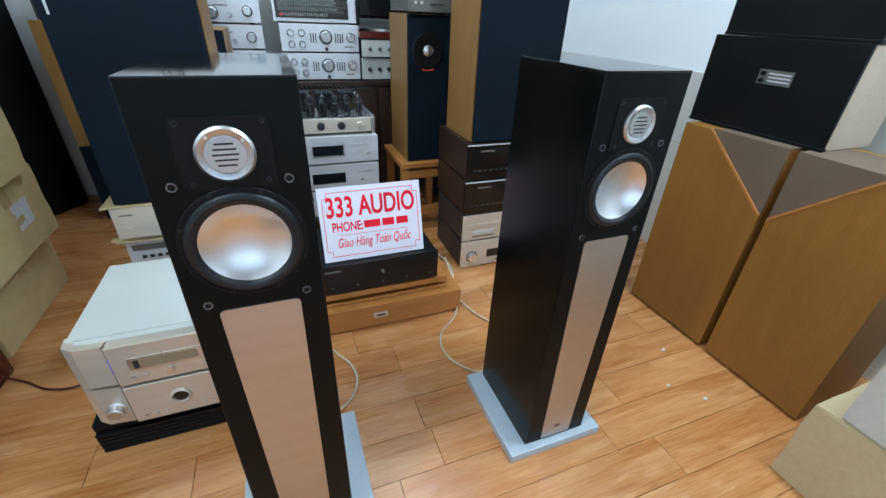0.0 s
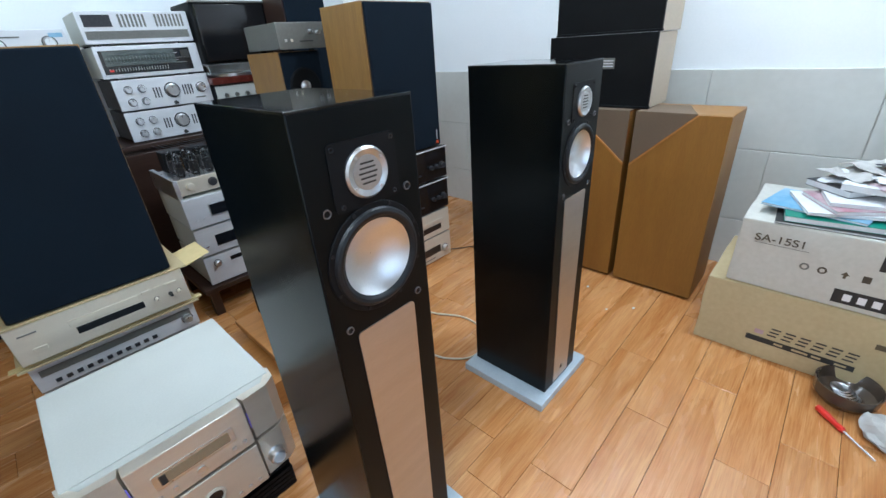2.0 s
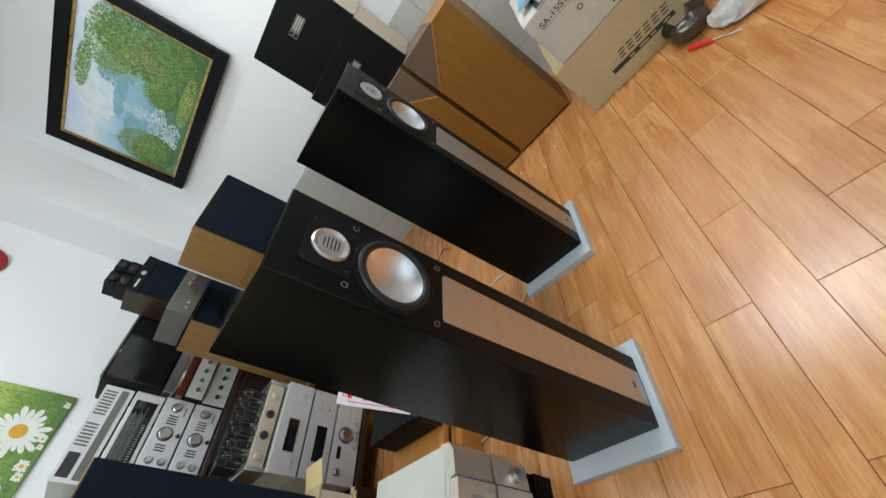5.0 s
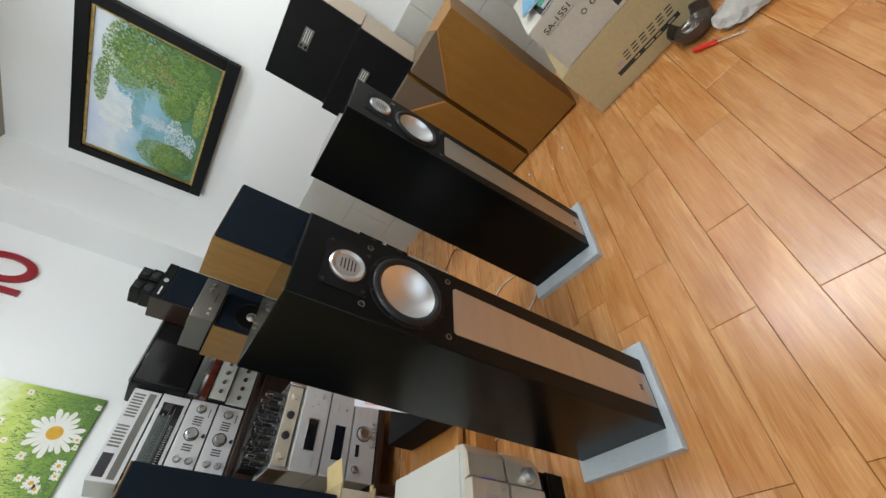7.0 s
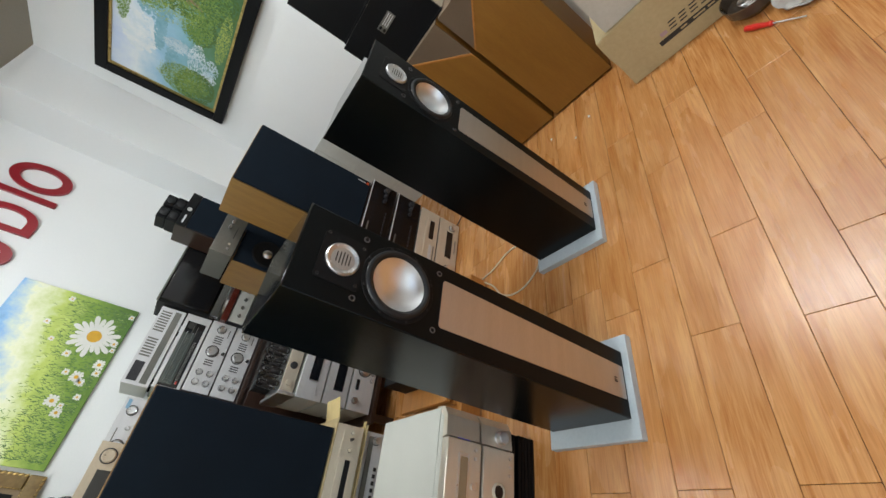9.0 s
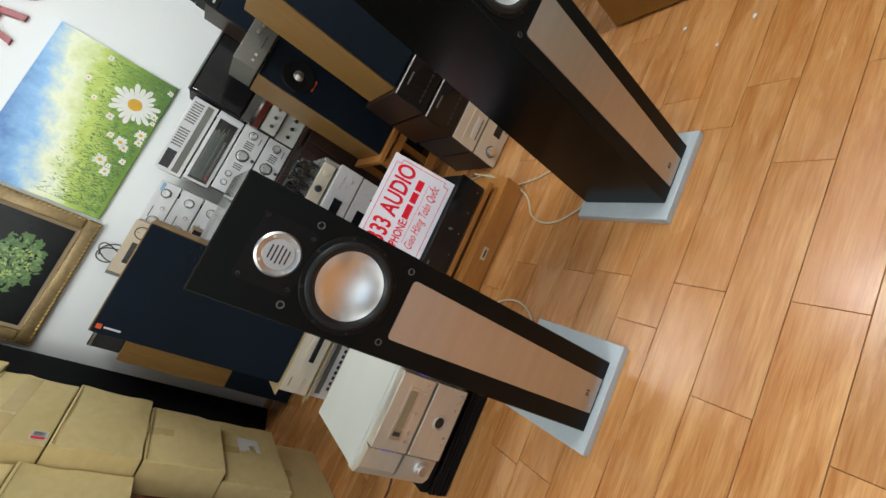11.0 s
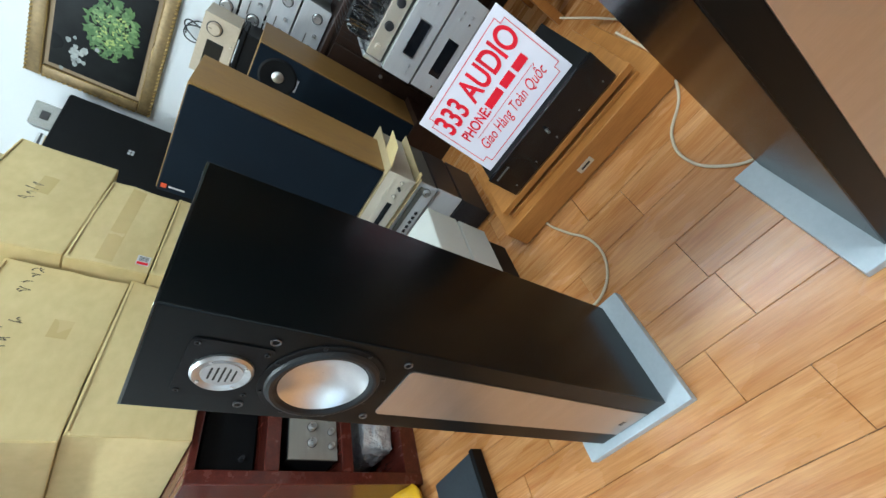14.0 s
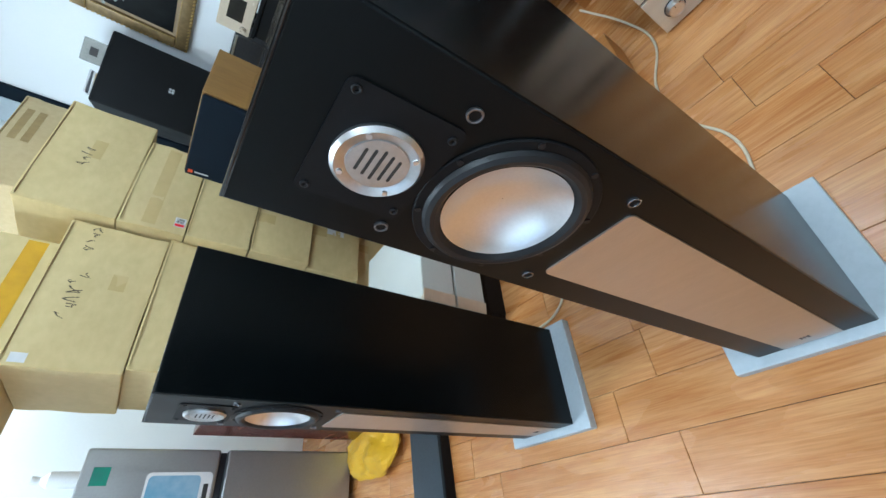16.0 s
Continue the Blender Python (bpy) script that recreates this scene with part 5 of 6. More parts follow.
for i, (sx, sy, rz, m) in enumerate(((1.71, 0.27, -25, "paper"), (1.69, 0.19, 40, "pink"), (1.76, 0.29, 58, "rag"), (1.73, 0.17, 12, "paper"), (1.77, 0.23, -50, "rag"), (1.75, 0.14, 24, "darkmetal"))):
    bm = bmesh.new()
    bmesh.ops.create_grid(bm, x_segments=18, y_segments=18, size=0.5)
    for v in bm.verts:
        q = noise.noise_vector(Vector((v.co.x * 2.2 + i * 7, v.co.y * 2.2, i)))
        f = noise.noise(Vector((v.co.x * 7 + i, v.co.y * 7, 3.0)))
        v.co = Vector((v.co.x * 0.16 + q.x * 0.008, v.co.y * 0.21 + q.y * 0.008, abs(q.z) * 0.030 + f * 0.007 + 0.007))
    got = bmesh.ops.extrude_face_region(bm, geom=bm.faces[:])
    bmesh.ops.translate(bm, vec=(0, 0, 0.002), verts=[v for v in got["geom"] if isinstance(v, bmesh.types.BMVert)])
    bmesh.ops.recalc_face_normals(bm, faces=bm.faces)
    solid("crumpled_leaflet", bm, m, "crumpled printed leaflet lying on the paper pile", "leaflet", group="crumpled leaflets", at=pose(sx, sy, zb - 0.028 + 0.010 * i, 0, 0, rz))
carton("grey_carton", "grey-white carton behind the magazines", 1.65, 1.98, -0.42, 0.03, 0.531, 0.73, "cardwhite", 0, "", 9)

pan = thing("smoked_bowl", "smoky brown plastic bowl with silver wire inside", "bowl", 1.392, 0.148, 0)
part("bowl", lathe([(0.045, 0.0), (0.062, 0.004), (0.082, 0.03), (0.086, 0.072), (0.083, 0.072), (0.078, 0.03), (0.058, 0.009), (0.002, 0.007)], (0, 0, 0), "z", 40), "smoke", pan)
for q in range(5):
    part("wire_coil", lathe([(0.030 - 0.002 * q, 0.0), (0.034 - 0.002 * q, 0.003), (0.030 - 0.002 * q, 0.006), (0.027 - 0.002 * q, 0.003)], (0.012, 0.006 * q - 0.01, 0.012 + 0.006 * q), "z", 24, caps=False), "chrome", pan)
sd = thing("screwdriver", "red handled screwdriver on the floor", "screwdriver", 1.262, 0.172, 0.011, -46)
part("handle", lathe([(0.004, -0.05), (0.010, -0.046), (0.011, -0.01), (0.008, 0.02), (0.010, 0.04), (0.006, 0.046)], (0, 0, 0), "y", 16), "redplastic", sd)
part("shaft", cyl((0, -0.095, 0), 0.0028, 0.10, "y", 10), "chrome", sd)
jar = thing("plastic_jug", "yellow plastic jug with white paper label", "jug", 1.395, -0.055, 0, -78)
jb = prism(rounded(-0.055, 0.055, 0.0, 0.215, 0.018), -0.04, 0.05)
bmesh.ops.bevel(jb, geom=jb.edges[:], offset=0.006, segments=2, affect="EDGES")
part("jug_body", jb, "yellow", jar)
part("paper_label", prism(rounded(-0.044, 0.044, 0.045, 0.175, 0.006), -0.0425, -0.0395), "white", jar, "white paper label")
hp = [(0.030 * math.cos(radians(a)), 0.213 + 0.040 * math.sin(radians(a))) for a in range(0, 181, 15)]
part("handle", prism(hp + [(0.017 * p / 0.030, 0.213 + (q - 0.213) * 0.6) for p, q in hp[::-1]], -0.014, 0.014), "white", jar, "white arched handle")
part("cap", cyl((-0.030, 0.012, 0.228), 0.016, 0.026, "z", 20), "white", jar)
rb = thing("detergent_box", "red and white printed box behind the jug", "box", 1.545, -0.105, 0, -88)
part("carton_body", box(-0.115, 0.115, 0, 0.07, 0, 0.282, 0.004), "white", rb)
part("red_band", box(-0.1155, 0.1155, -0.0015, 0.002, 0.215, 0.278), "redplastic", rb, "red printed band")
part("red_band", box(-0.1155, 0.1155, -0.0015, 0.002, 0.004, 0.060), "redplastic", rb, "red printed band")
rag = bmesh.new()
bmesh.ops.create_icosphere(rag, subdivisions=4, radius=1.0)
for v in rag.verts:
    n_ = noise.noise_vector(v.co * 2.2)
    v.co = Vector((v.co.x * 0.085, v.co.y * 0.115, max(-0.02, v.co.z * 0.038))) + n_ * 0.020
    v.co.z = max(v.co.z, -0.028)
solid("cloth_rag", rag, "rag", "crumpled white cloth lying on the floor", "cloth", at=pose(1.275, -0.005, 0.029))
for i, (x, y, s) in enumerate(((1.45, 1.38, 0.03), (1.55, 1.10, 0.006), (1.42, 0.95, 0.005), (1.30, 1.20, 0.005), (1.5, 0.86, 0.006))):
    bm = bmesh.new()
    bmesh.ops.create_icosphere(bm, subdivisions=2, radius=1.0)
    for v in bm.verts:
        v.co = Vector((v.co.x * s * 1.6, v.co.y * s, (v.co.z + 1) * s * 0.35)) + noise.noise_vector(v.co * 3 + Vector((i, 0, 0))) * s * 0.3
        v.co.z = max(v.co.z, 0)
    solid("plastic_scrap", bm, "paper", "small white scrap of plastic on the floor", "scrap", group="floor scraps", at=pose(x, y, 0.001))

# ---- the carton wall on the west side ----
c = carton("stacked_carton", "large brown carton on top with marker writing", -1.32, -0.752, 1.215, 1.805, 1.172, 1.512, "card", 0, "", 11)
scribble(c, 0.2895, -0.12, 0.20, 6, 0.055, 5)
scribble(c, 0.2895, 0.17, 0.22, 4, 0.05, 6)
decal("tape", c, 1, 0.02, 0.09, 0.09, 0.14, "cardtape")
decal("paper_label", c, 1, -0.285, -0.252, 0.268, 0.312, "paper", "white paper label")
c = carton("stacked_carton", "large brown carton with faded marker writing", -1.32, -0.748, 1.235, 1.818, 0.858, 1.170, "card", 0, "", 12)
scribble(c, 0.2915, -0.10, 0.11, 5, 0.045, 8)
c = carton("stacked_carton", "brown carton with shiny yellow tape", -1.34, -0.78, 0.98, 1.70, 1.514, 1.86, "card", 2, "", 13)
for zz in (0.03, 0.24):
    decal("tape", c, 1, -0.35, 0.35, zz, zz + 0.06, "yellow", "shiny yellow tape")
c = carton("stacked_carton", "big brown carton with split top seam", -1.28, -0.700, 1.822, 2.385, 1.376, 1.70, "card", 0, "", 14)
scribble(c, 0.298, -0.06, 0.16, 4, 0.045, 9)
carton("stacked_carton", "brown carton with barcode label at its corner", -1.18, -0.698, 1.822, 2.30, 1.130, 1.374, "card", 0, "side", 15)
lb = bpy.data.objects[[o.name for o in bpy.data.objects if o.name.startswith("stacked_carton")][-1]]
decal("barcode_label", lb, 1, -0.203, -0.155, 0.008, 0.05, "paper", "white barcode label", 0.0012)
decal("label_stripe", lb, 1, -0.200, -0.187, 0.011, 0.047, "red", "red label stripe", 0.0020)
for i in range(4):
    decal("label_bar", lb, 1, -0.182 + 0.006 * i, -0.179 + 0.006 * i, 0.014, 0.044, "ink", "", 0.0020)
carton("stacked_carton", "brown carton in the middle of the pile", -1.20, -0.690, 1.825, 2.30, 0.862, 1.128, "card", 0, "", 16)
carton("stacked_carton", "dented brown carton low in the pile", -1.18, -0.695, 1.830, 2.25, 0.575, 0.860, "card", 0, "x", 17)
carton("stacked_carton", "scuffed brown carton with paper label", -1.18, -0.735, 1.832, 2.34, 0.285, 0.573, "card", 0, "x", 18)
lb = bpy.data.objects[[o.name for o in bpy.data.objects if o.name.startswith("stacked_carton")][-1]]
decal("paper_label", lb, 1, 0.0, 0.12, 0.10, 0.20, "paper", "white paper label")
carton("stacked_carton", "scuffed brown carton at the foot of the pile", -1.20, -0.81, 1.84, 2.38, 0, 0.283, "card", 0, "x", 19)
carton("stacked_carton", "brown carton at the back of the pile", -1.85, -1.30, 1.85, 2.45, 1.30, 1.70, "card", 0, "x", 20)
carton("stacked_carton", "large brown carton under the back pile", -1.85, -1.30, 1.83, 2.45, 0.65, 1.30, "card", 0, "x", 21)
carton("stacked_carton", "large brown carton at the back foot", -1.85, -1.30, 1.83, 2.45, 0, 0.65, "card", 0, "x", 22)
carton("printed_carton", "brown printed carton with blue corner mark", -1.43, -0.90, 1.99, 2.51, 1.702, 1.92, "cardpale", 0, "", 23)
lb = bpy.data.objects["printed_carton"]
for i in range(2):
    decal("print_bar", lb, 1, -0.02, 0.18, 0.11 + 0.045 * i, 0.138 + 0.045 * i, "carddark", "faded brown print")
decal("print_mark", lb, 1, -0.2, -0.06, 0.02, 0.05, "teal")

# mahogany rack below the cartons
rk = thing("mahogany_rack", "glossy red mahogany equipment rack with open shelves", "rack", -0.775, 1.445, 0, 90)
W2 = 0.325
for xx in (-W2, W2 - 0.045):
    part("side_panel", box(xx, xx + 0.045, 0, 0.46, 0, 0.855, 0.004), "mahogany", rk)
for z0, z1 in ((0.0, 0.075), (0.30, 0.345), (0.575, 0.625), (0.83, 0.855)):
    part("shelf", box(-W2 + 0.045, W2 - 0.045, 0.004, 0.46, z0, z1, 0.004), "mahogany", rk)
part("back_panel", box(-W2 + 0.045, W2 - 0.045, 0.445, 0.46, 0.075, 0.83), "blackmatt", rk)
component("rack_receiver", "silver receiver with knobs inside mahogany rack", "receiver", -0.80, 1.445, 0.345, 0.46, 0.195, 0.34, "rackgrey", "darkmetal",
          [("knob", -0.17, 0.11, 0.014, "chrome"), ("knob", -0.11, 0.11, 0.014, "chrome"), ("knob", -0.01, 0.10, 0.024, "chrome")] + [("knob", -0.18 + 0.055 * i, 0.035, 0.010, "chrome") for i in range(7)] + [("bar", 0.12, 0.115, 0.12, 0.004, "greymetal")], rz=90)
wr = bmesh.new()
bmesh.ops.create_icosphere(wr, subdivisions=5, radius=1.0)
for v in wr.verts:
    p = v.co.copy()
    k = max(abs(p.x), abs(p.y), abs(p.z)) ** 0.75
    q = Vector((p.x / k * 0.19, p.y / k * 0.15, p.z / k * 0.075))
    v.co = q + noise.noise_vector(q * 14) * 0.009 + noise.noise_vector(q * 40) * 0.004
zmin = min(v.co.z for v in wr.verts)
solid("wrapped_unit", wr, "wrap", "hi-fi unit wrapped in crumpled clear film", "package", at=pose(-0.955, 1.45, 0.076 - zmin, 0, 0, 90))
component("rack_box", "matt black unit in the top of the rack", "unit", -0.88, 1.445, 0.625, 0.52, 0.18, 0.30, "blackmatt", "blackmatt", [("knob", -0.2, 0.05, 0.008, "darkmetal")], rz=90)

# black board, yellow bag, refrigerator
bd = thing("floor_board", "dark slate board lying on the floor", "board", -0.515, 0.62, 0, 4)
part("board", box(-0.115, 0.115, -0.48, 0.46, 0, 0.035, 0.004), "plinthdark", bd)
part("rail", box(0.119, 0.140, -0.48, 0.46, 0, 0.048, 0.004), "blackmatt", bd, "black raised edge")
yb = bmesh.new()
bmesh.ops.create_icosphere(yb, subdivisions=4, radius=1.0)
for v in yb.verts:
    q = Vector((v.co.x * 0.30, v.co.y * 0.14, v.co.z * 0.042))
    v.co = q + noise.noise_vector(q * 11) * 0.024 + noise.noise_vector(q * 30) * 0.008
    v.co.z = max(v.co.z, -0.05)
solid("yellow_bag", yb, "yellow", "crumpled yellow plastic bag by the rack", "bag", at=pose(-1.02, 1.04, 0.05))
fr = thing("refrigerator", "silver two-door refrigerator with stickers", "refrigerator", -1.31, 0.80, 0, 90)
part("body", box(-0.27, 0.27, 0.055, 0.60, 0.03, 1.215, 0.006), "darkmetal", fr)
for z0, z1 in ((0.035, 0.672), (0.706, 1.22)):
    d = part("door", box(-0.275, 0.275, 0, 0.052, z0, z1, 0.010), "steel", fr, "brushed silver door")
    if z0 > 0.5:
        s1 = part("sticker", prism(rounded(-0.06, 0.178, 0.722, 0.985, 0.02), -0.002, 0.001), "white", d, "pale blue printed sticker")
        part("sticker_centre", prism(rounded(-0.045, 0.165, 0.770, 0.975, 0.02), -0.0032, -0.0018), "teal", s1, "blue picture field")
        part("sticker_bar", box(0.0, 0.13, -0.0032, -0.0018, 0.735, 0.755), "ink", s1)
        part("sticker_spot", cyl((0.05, -0.0036, 0.875), 0.024, 0.001, "y", 14), "leaf", s1)
        part("sticker", box(0.13, 0.20, -0.002, 0.001, 1.12, 1.18), "green", d, "green label")
for sx in (-0.22, 0.22):
    part("foot", cyl((sx, 0.12, 0.015), 0.02, 0.03), "blackmatt", fr)
    part("foot", cyl((sx, 0.52, 0.015), 0.02, 0.03), "blackmatt", fr)
fb = thing("carton_tray", "small brown box standing on refrigerator", "box", -1.55, 0.80, 1.2205)
part("tray", box(-0.06, 0.06, -0.09, 0.09, 0, 0.06, 0.003), "card", fb)
fw = thing("white_bottle", "white plastic bottle on the refrigerator", "bottle", -1.52, 0.98, 1.2205)
part("bottle", lathe([(0.03, 0), (0.034, 0.006), (0.034, 0.11), (0.014, 0.135), (0.014, 0.15)], (0, 0, 0), "z", 22), "white", fw)
part("cap", cyl((0, 0, 0.158), 0.016, 0.016), "white", fw)

# ---- tall black public-address speaker in the corner ----
pa = thing("stage_speaker", "tall black stage speaker behind the cartons", "loudspeaker", -1.13, 3.17, 0, 58)
part("cabinet", box(-0.235, 0.235, 0, 0.36, 0, 1.845, 0.012), "blackmatt", pa)
g = part("grille", box(-0.23, 0.23, -0.006, 0.0, 0.02, 1.835, 0.003), "blackmatt", pa)
for k in range(4):
    a = radians(45 + 90 * k)
    part("badge_mark", cyl((0.012 * math.cos(a), -0.008, 1.47 + 0.012 * math.sin(a)), 0.008, 0.003, "y", 12), "chrome", g)
sq = thing("metal_bracket", "grey square metal bracket on stage speaker", "bracket", -1.14, 3.26, 1.8455, 42)
br = prism(rounded(-0.07, 0.07, 0, 0.12, 0.008), 0, 0.10)
part("bracket_body", br, "greymetal", sq)
part("opening", box(-0.025, 0.025, -0.003, 0.0, 0.04, 0.08), "ink", sq)
for i in range(4):
    bk = thing("paper_sleeve", "worn paper sleeves lying on the stage speaker", "sleeve", -1.27, 3.13, 1.8455 + 0.012 * i, 38 + 5 * i, group="paper sleeves")
    part("sleeve", box(-0.07, 0.07, -0.05, 0.06, 0, 0.010, 0.001), ("cardpale", "paper", "darkmetal", "paper")[i], bk)
dk = thing("brown_cabinet", "brown veneered cabinet with navy lower front", "cabinet", -0.62, 3.02, 0)
part("body", box(-0.20, 0.20, 0.012, 0.40, 0, 1.05, 0.004), "walnut", dk)
part("front", box(-0.195, 0.195, 0, 0.0115, 0.02, 0.45, 0.004), "grille", dk, "navy cloth lower front")
nb = thing("black_case", "black electronics case on the brown cabinet", "case", -0.62, 3.06, 1.0505)
part("case_body", box(-0.17, 0.17, 0, 0.28, 0, 0.16, 0.008), "darkmetal", nb)
part("bright_edge", box(-0.165, 0.165, -0.004, 0.0, 0.14, 0.152), "chrome", nb)
ol = thing("wall_socket", "grey metal wall socket plate with round hole", "socket", -0.42, 3.499, 1.28)
part("plate", box(-0.055, 0.055, -0.008, 0.0, -0.055, 0.055, 0.003), "greymetal", ol)
part("socket_hole", cyl((0, -0.009, 0), 0.024, 0.004, "y", 24), "ink", ol)

# ---- pictures and letters on the walls ----
p2 = thing("meadow_print", "unframed meadow print with large white daisy", "picture", 0.305, 3.498, 1.50)
part("canvas", box(-0.485, 0.485, -0.022, 0, 0, 0.63, 0.003), "meadow", p2)


def daisy(parent, x, z, r, n, y):
    bm = bmesh.new()
    ring = []
    for k in range(n):
        a = 2 * math.pi * k / n + 0.01 * math.sin(k * 3)
        ln = r * (0.86 + 0.14 * math.sin(k * 2.1))
        for p, q in ((0.55, -0.90), (0.78, -0.86), (0.93, -0.58), (1.0, 0.0), (0.93, 0.58), (0.78, 0.86)):
            q *= p * math.tan(math.pi / n)
            ring.append((x + ln * (p * math.cos(a) - q * math.sin(a)), z + ln * (p * math.sin(a) + q * math.cos(a))))
    mid = bm.verts.new((x, y, z))
    vs = [bm.verts.new((px, y, pz)) for px, pz in ring]
    for k in range(len(vs)):
        bm.faces.new((mid, vs[k], vs[(k + 1) % len(vs)]))
    f = part("daisy", bm, "petal", parent, "painted white petals")
    part("daisy_centre", cyl((x, y - 0.0015, z), r * 0.27, 0.001, "y", 20), "yolk", f)


rg = random.Random(12)
for m, n, top, lab in (("leafdark", 1500, 0.22, "printed dark grass blades"), ("leaf", 700, 0.30, "printed green grass blades"), ("leaflight", 160, 0.24, "printed light grass blades")):
    bm = bmesh.new()
    for i in range(n):
        px = rg.uniform(-0.47, 0.47)
        pz = 0.02 + (top + 0.30 * max(0, px)) * rg.random() ** 1.5
        ln, t, w = rg.uniform(0.010, 0.026), rg.gauss(1.57, 0.5), rg.uniform(0.0012, 0.0028)
        dx, dz = ln * math.cos(t), ln * math.sin(t)
        px = max(-0.45, min(0.45, px))
        bm.faces.new([bm.verts.new((px + a, -0.02215 - 0.0000003 * i, pz + b)) for a, b in ((-w, 0), (w, 0), (dx + w * 0.4, dz), (dx - w * 0.4, dz))])
    tagged(part("painted_grass", bm, m, bpy.data.objects["meadow_print"].children[0], lab), kind="stuff")
daisy(p2, 0.255, 0.145, 0.140, 20, -0.0235)
rd = random.Random(4)
for x, z, r in ((-0.145, 0.15, 0.040), (0.005, 0.11, 0.040), (-0.20, 0.10, 0.032), (0.10, 0.04, 0.036), (0.20, 0.02, 0.018), (0.24, 0.03, 0.026), (0.02, 0.17, 0.022), (-0.02, 0.08, 0.028), (0.12, 0.22, 0.025), (-0.10, 0.05, 0.022), (0.43, 0.02, 0.02), (0.05, 0.03, 0.026), (-0.16, 0.10, 0.018), (0.44, 0.36, 0.02), (0.27, 0.40, 0.02), (0.18, 0.33, 0.018)):
    daisy(p2, x, z, r, 11, -0.0228)

pf = thing("gilt_frame_picture", "dark flower picture in ornate gilt frame", "picture", -0.61, 3.498, 1.468)
for nm, x0, x1, z0, z1 in (("t", -0.41, 0.41, 0.545, 0.62), ("b", -0.41, 0.41, 0, 0.075), ("l", -0.41, -0.335, 0.075, 0.545), ("r", 0.335, 0.41, 0.075, 0.545)):
    fr_ = part("frame_rail", box(x0, x1, -0.038, 0, z0, z1, 0.012, 3), "framebrown", pf, "bronzed brown moulding")
    wide = x1 - x0 > z1 - z0
    sgn = {"t": 1, "b": -1, "l": -1, "r": 1}[nm]
    for off, rad in ((0.030, 0.0095), (-0.033, 0.0050)):
        n = int(max(x1 - x0, z1 - z0) / (rad * 2.6))
        bm = bmesh.new()
        for i in range(n):
            t = (i + 0.5) / n
            px, pz = (x0 + (x1 - x0) * t, (z0 + z1) / 2 + sgn * off) if wide else ((x0 + x1) / 2 + sgn * off, z0 + (z1 - z0) * t)
            turn = Matrix.Translation((px, -0.033, pz)) @ Matrix.Rotation(0.6 if wide else 0.97, 4, "Y") @ Matrix.Diagonal((1.5, 1.0, 0.8, 1.0))
            bmesh.ops.create_icosphere(bm, subdivisions=1, radius=rad, matrix=turn)
        tagged(part("beading", bm, "gold", fr_, "gilt rope beading"), kind="stuff")
part("mount", box(-0.335, 0.335, -0.016, -0.002, 0.075, 0.545), "linen", pf, "tan inner mount")
cv = part("canvas", box(-0.312, 0.312, -0.0195, -0.0165, 0.097, 0.523), "night", pf, "dark glossy canvas")
for m, n, spread, lo, hi, lv, lab in (("leafdark", 210, 0.20, 0.012, 0.026, 0, "dark painted leaves"), ("greenleaf", 170, 0.17, 0.010, 0.020, 1, "green painted leaves"), ("leaflight", 50, 0.12, 0.006, 0.014, 2, "bright painted leaf tips")):
    lf = bmesh.new()
    for i in range(n):
        a, rr_ = rd.uniform(0, 6.28), spread * math.sqrt(rd.random())
        cx_, cz_, s_ = 0.03 + rr_ * math.cos(a) * 0.9, 0.27 + rr_ * math.sin(a) * 0.62, rd.uniform(lo, hi)
        rot = rd.uniform(0, 6.28)
        lf.faces.new([lf.verts.new((cx_ + s_ * (p * math.cos(rot) - q * math.sin(rot)), -0.0200 - 0.0008 * lv - 0.000004 * i, cz_ + s_ * (p * math.sin(rot) + q * math.cos(rot)))) for p, q in ((-1, 0), (-0.4, -0.35), (0.3, -0.42), (1, 0.1), (0.4, 0.30), (-0.3, 0.40))])
    tagged(part("painted_leaves", lf, m, cv, lab), kind="stuff")
wf = bmesh.new()
for i in range(26):
    a = rd.uniform(0, 6.28)
    cx_, cz_, s_ = -0.17 + rd.gauss(0, 0.045), 0.40 + rd.gauss(0, 0.03), rd.uniform(0.012, 0.026)
    wf.faces.new([wf.verts.new((cx_ + s_ * math.cos(a + k * 1.047) * (1 if k % 2 else 0.7), -0.0238 - 0.00005 * i, cz_ + s_ * math.sin(a + k * 1.047) * 0.7)) for k in range(6)])
tagged(part("painted_petals", wf, "dimpetal", cv, "greyish white painted petals"), kind="stuff")

p1 = thing("lake_painting", "framed green landscape painting with waterfall", "picture", 2.190, 2.330, 1.622, -90, rx=3.0)
HW, HH = 0.580, 0.820
for x0, x1, z0, z1 in ((-HW, HW, HH - 0.07, HH), (-HW, HW, 0, 0.07), (-HW, -HW + 0.07, 0.07, HH - 0.07), (HW - 0.07, HW, 0.07, HH - 0.07)):
    part("frame_rail", box(x0, x1, -0.040, 0, z0, z1, 0.006), "blackmatt", p1, "black painted frame rail")
for x0, x1, z0, z1 in ((-HW + 0.07, HW - 0.07, HH - 0.085, HH - 0.07), (-HW + 0.07, HW - 0.07, 0.07, 0.085), (-HW + 0.07, -HW + 0.085, 0.085, HH - 0.085), (HW - 0.085, HW - 0.07, 0.085, HH - 0.085)):
    part("inner_slip", box(x0, x1, -0.025, -0.004, z0, z1), "gold", p1, "thin gilt slip")
cv = part("canvas", box(-HW + 0.085, HW - 0.085, -0.014, -0.004, 0.085, HH - 0.085), "lake", p1)


CW, CH = HW - 0.088, HH - 0.176


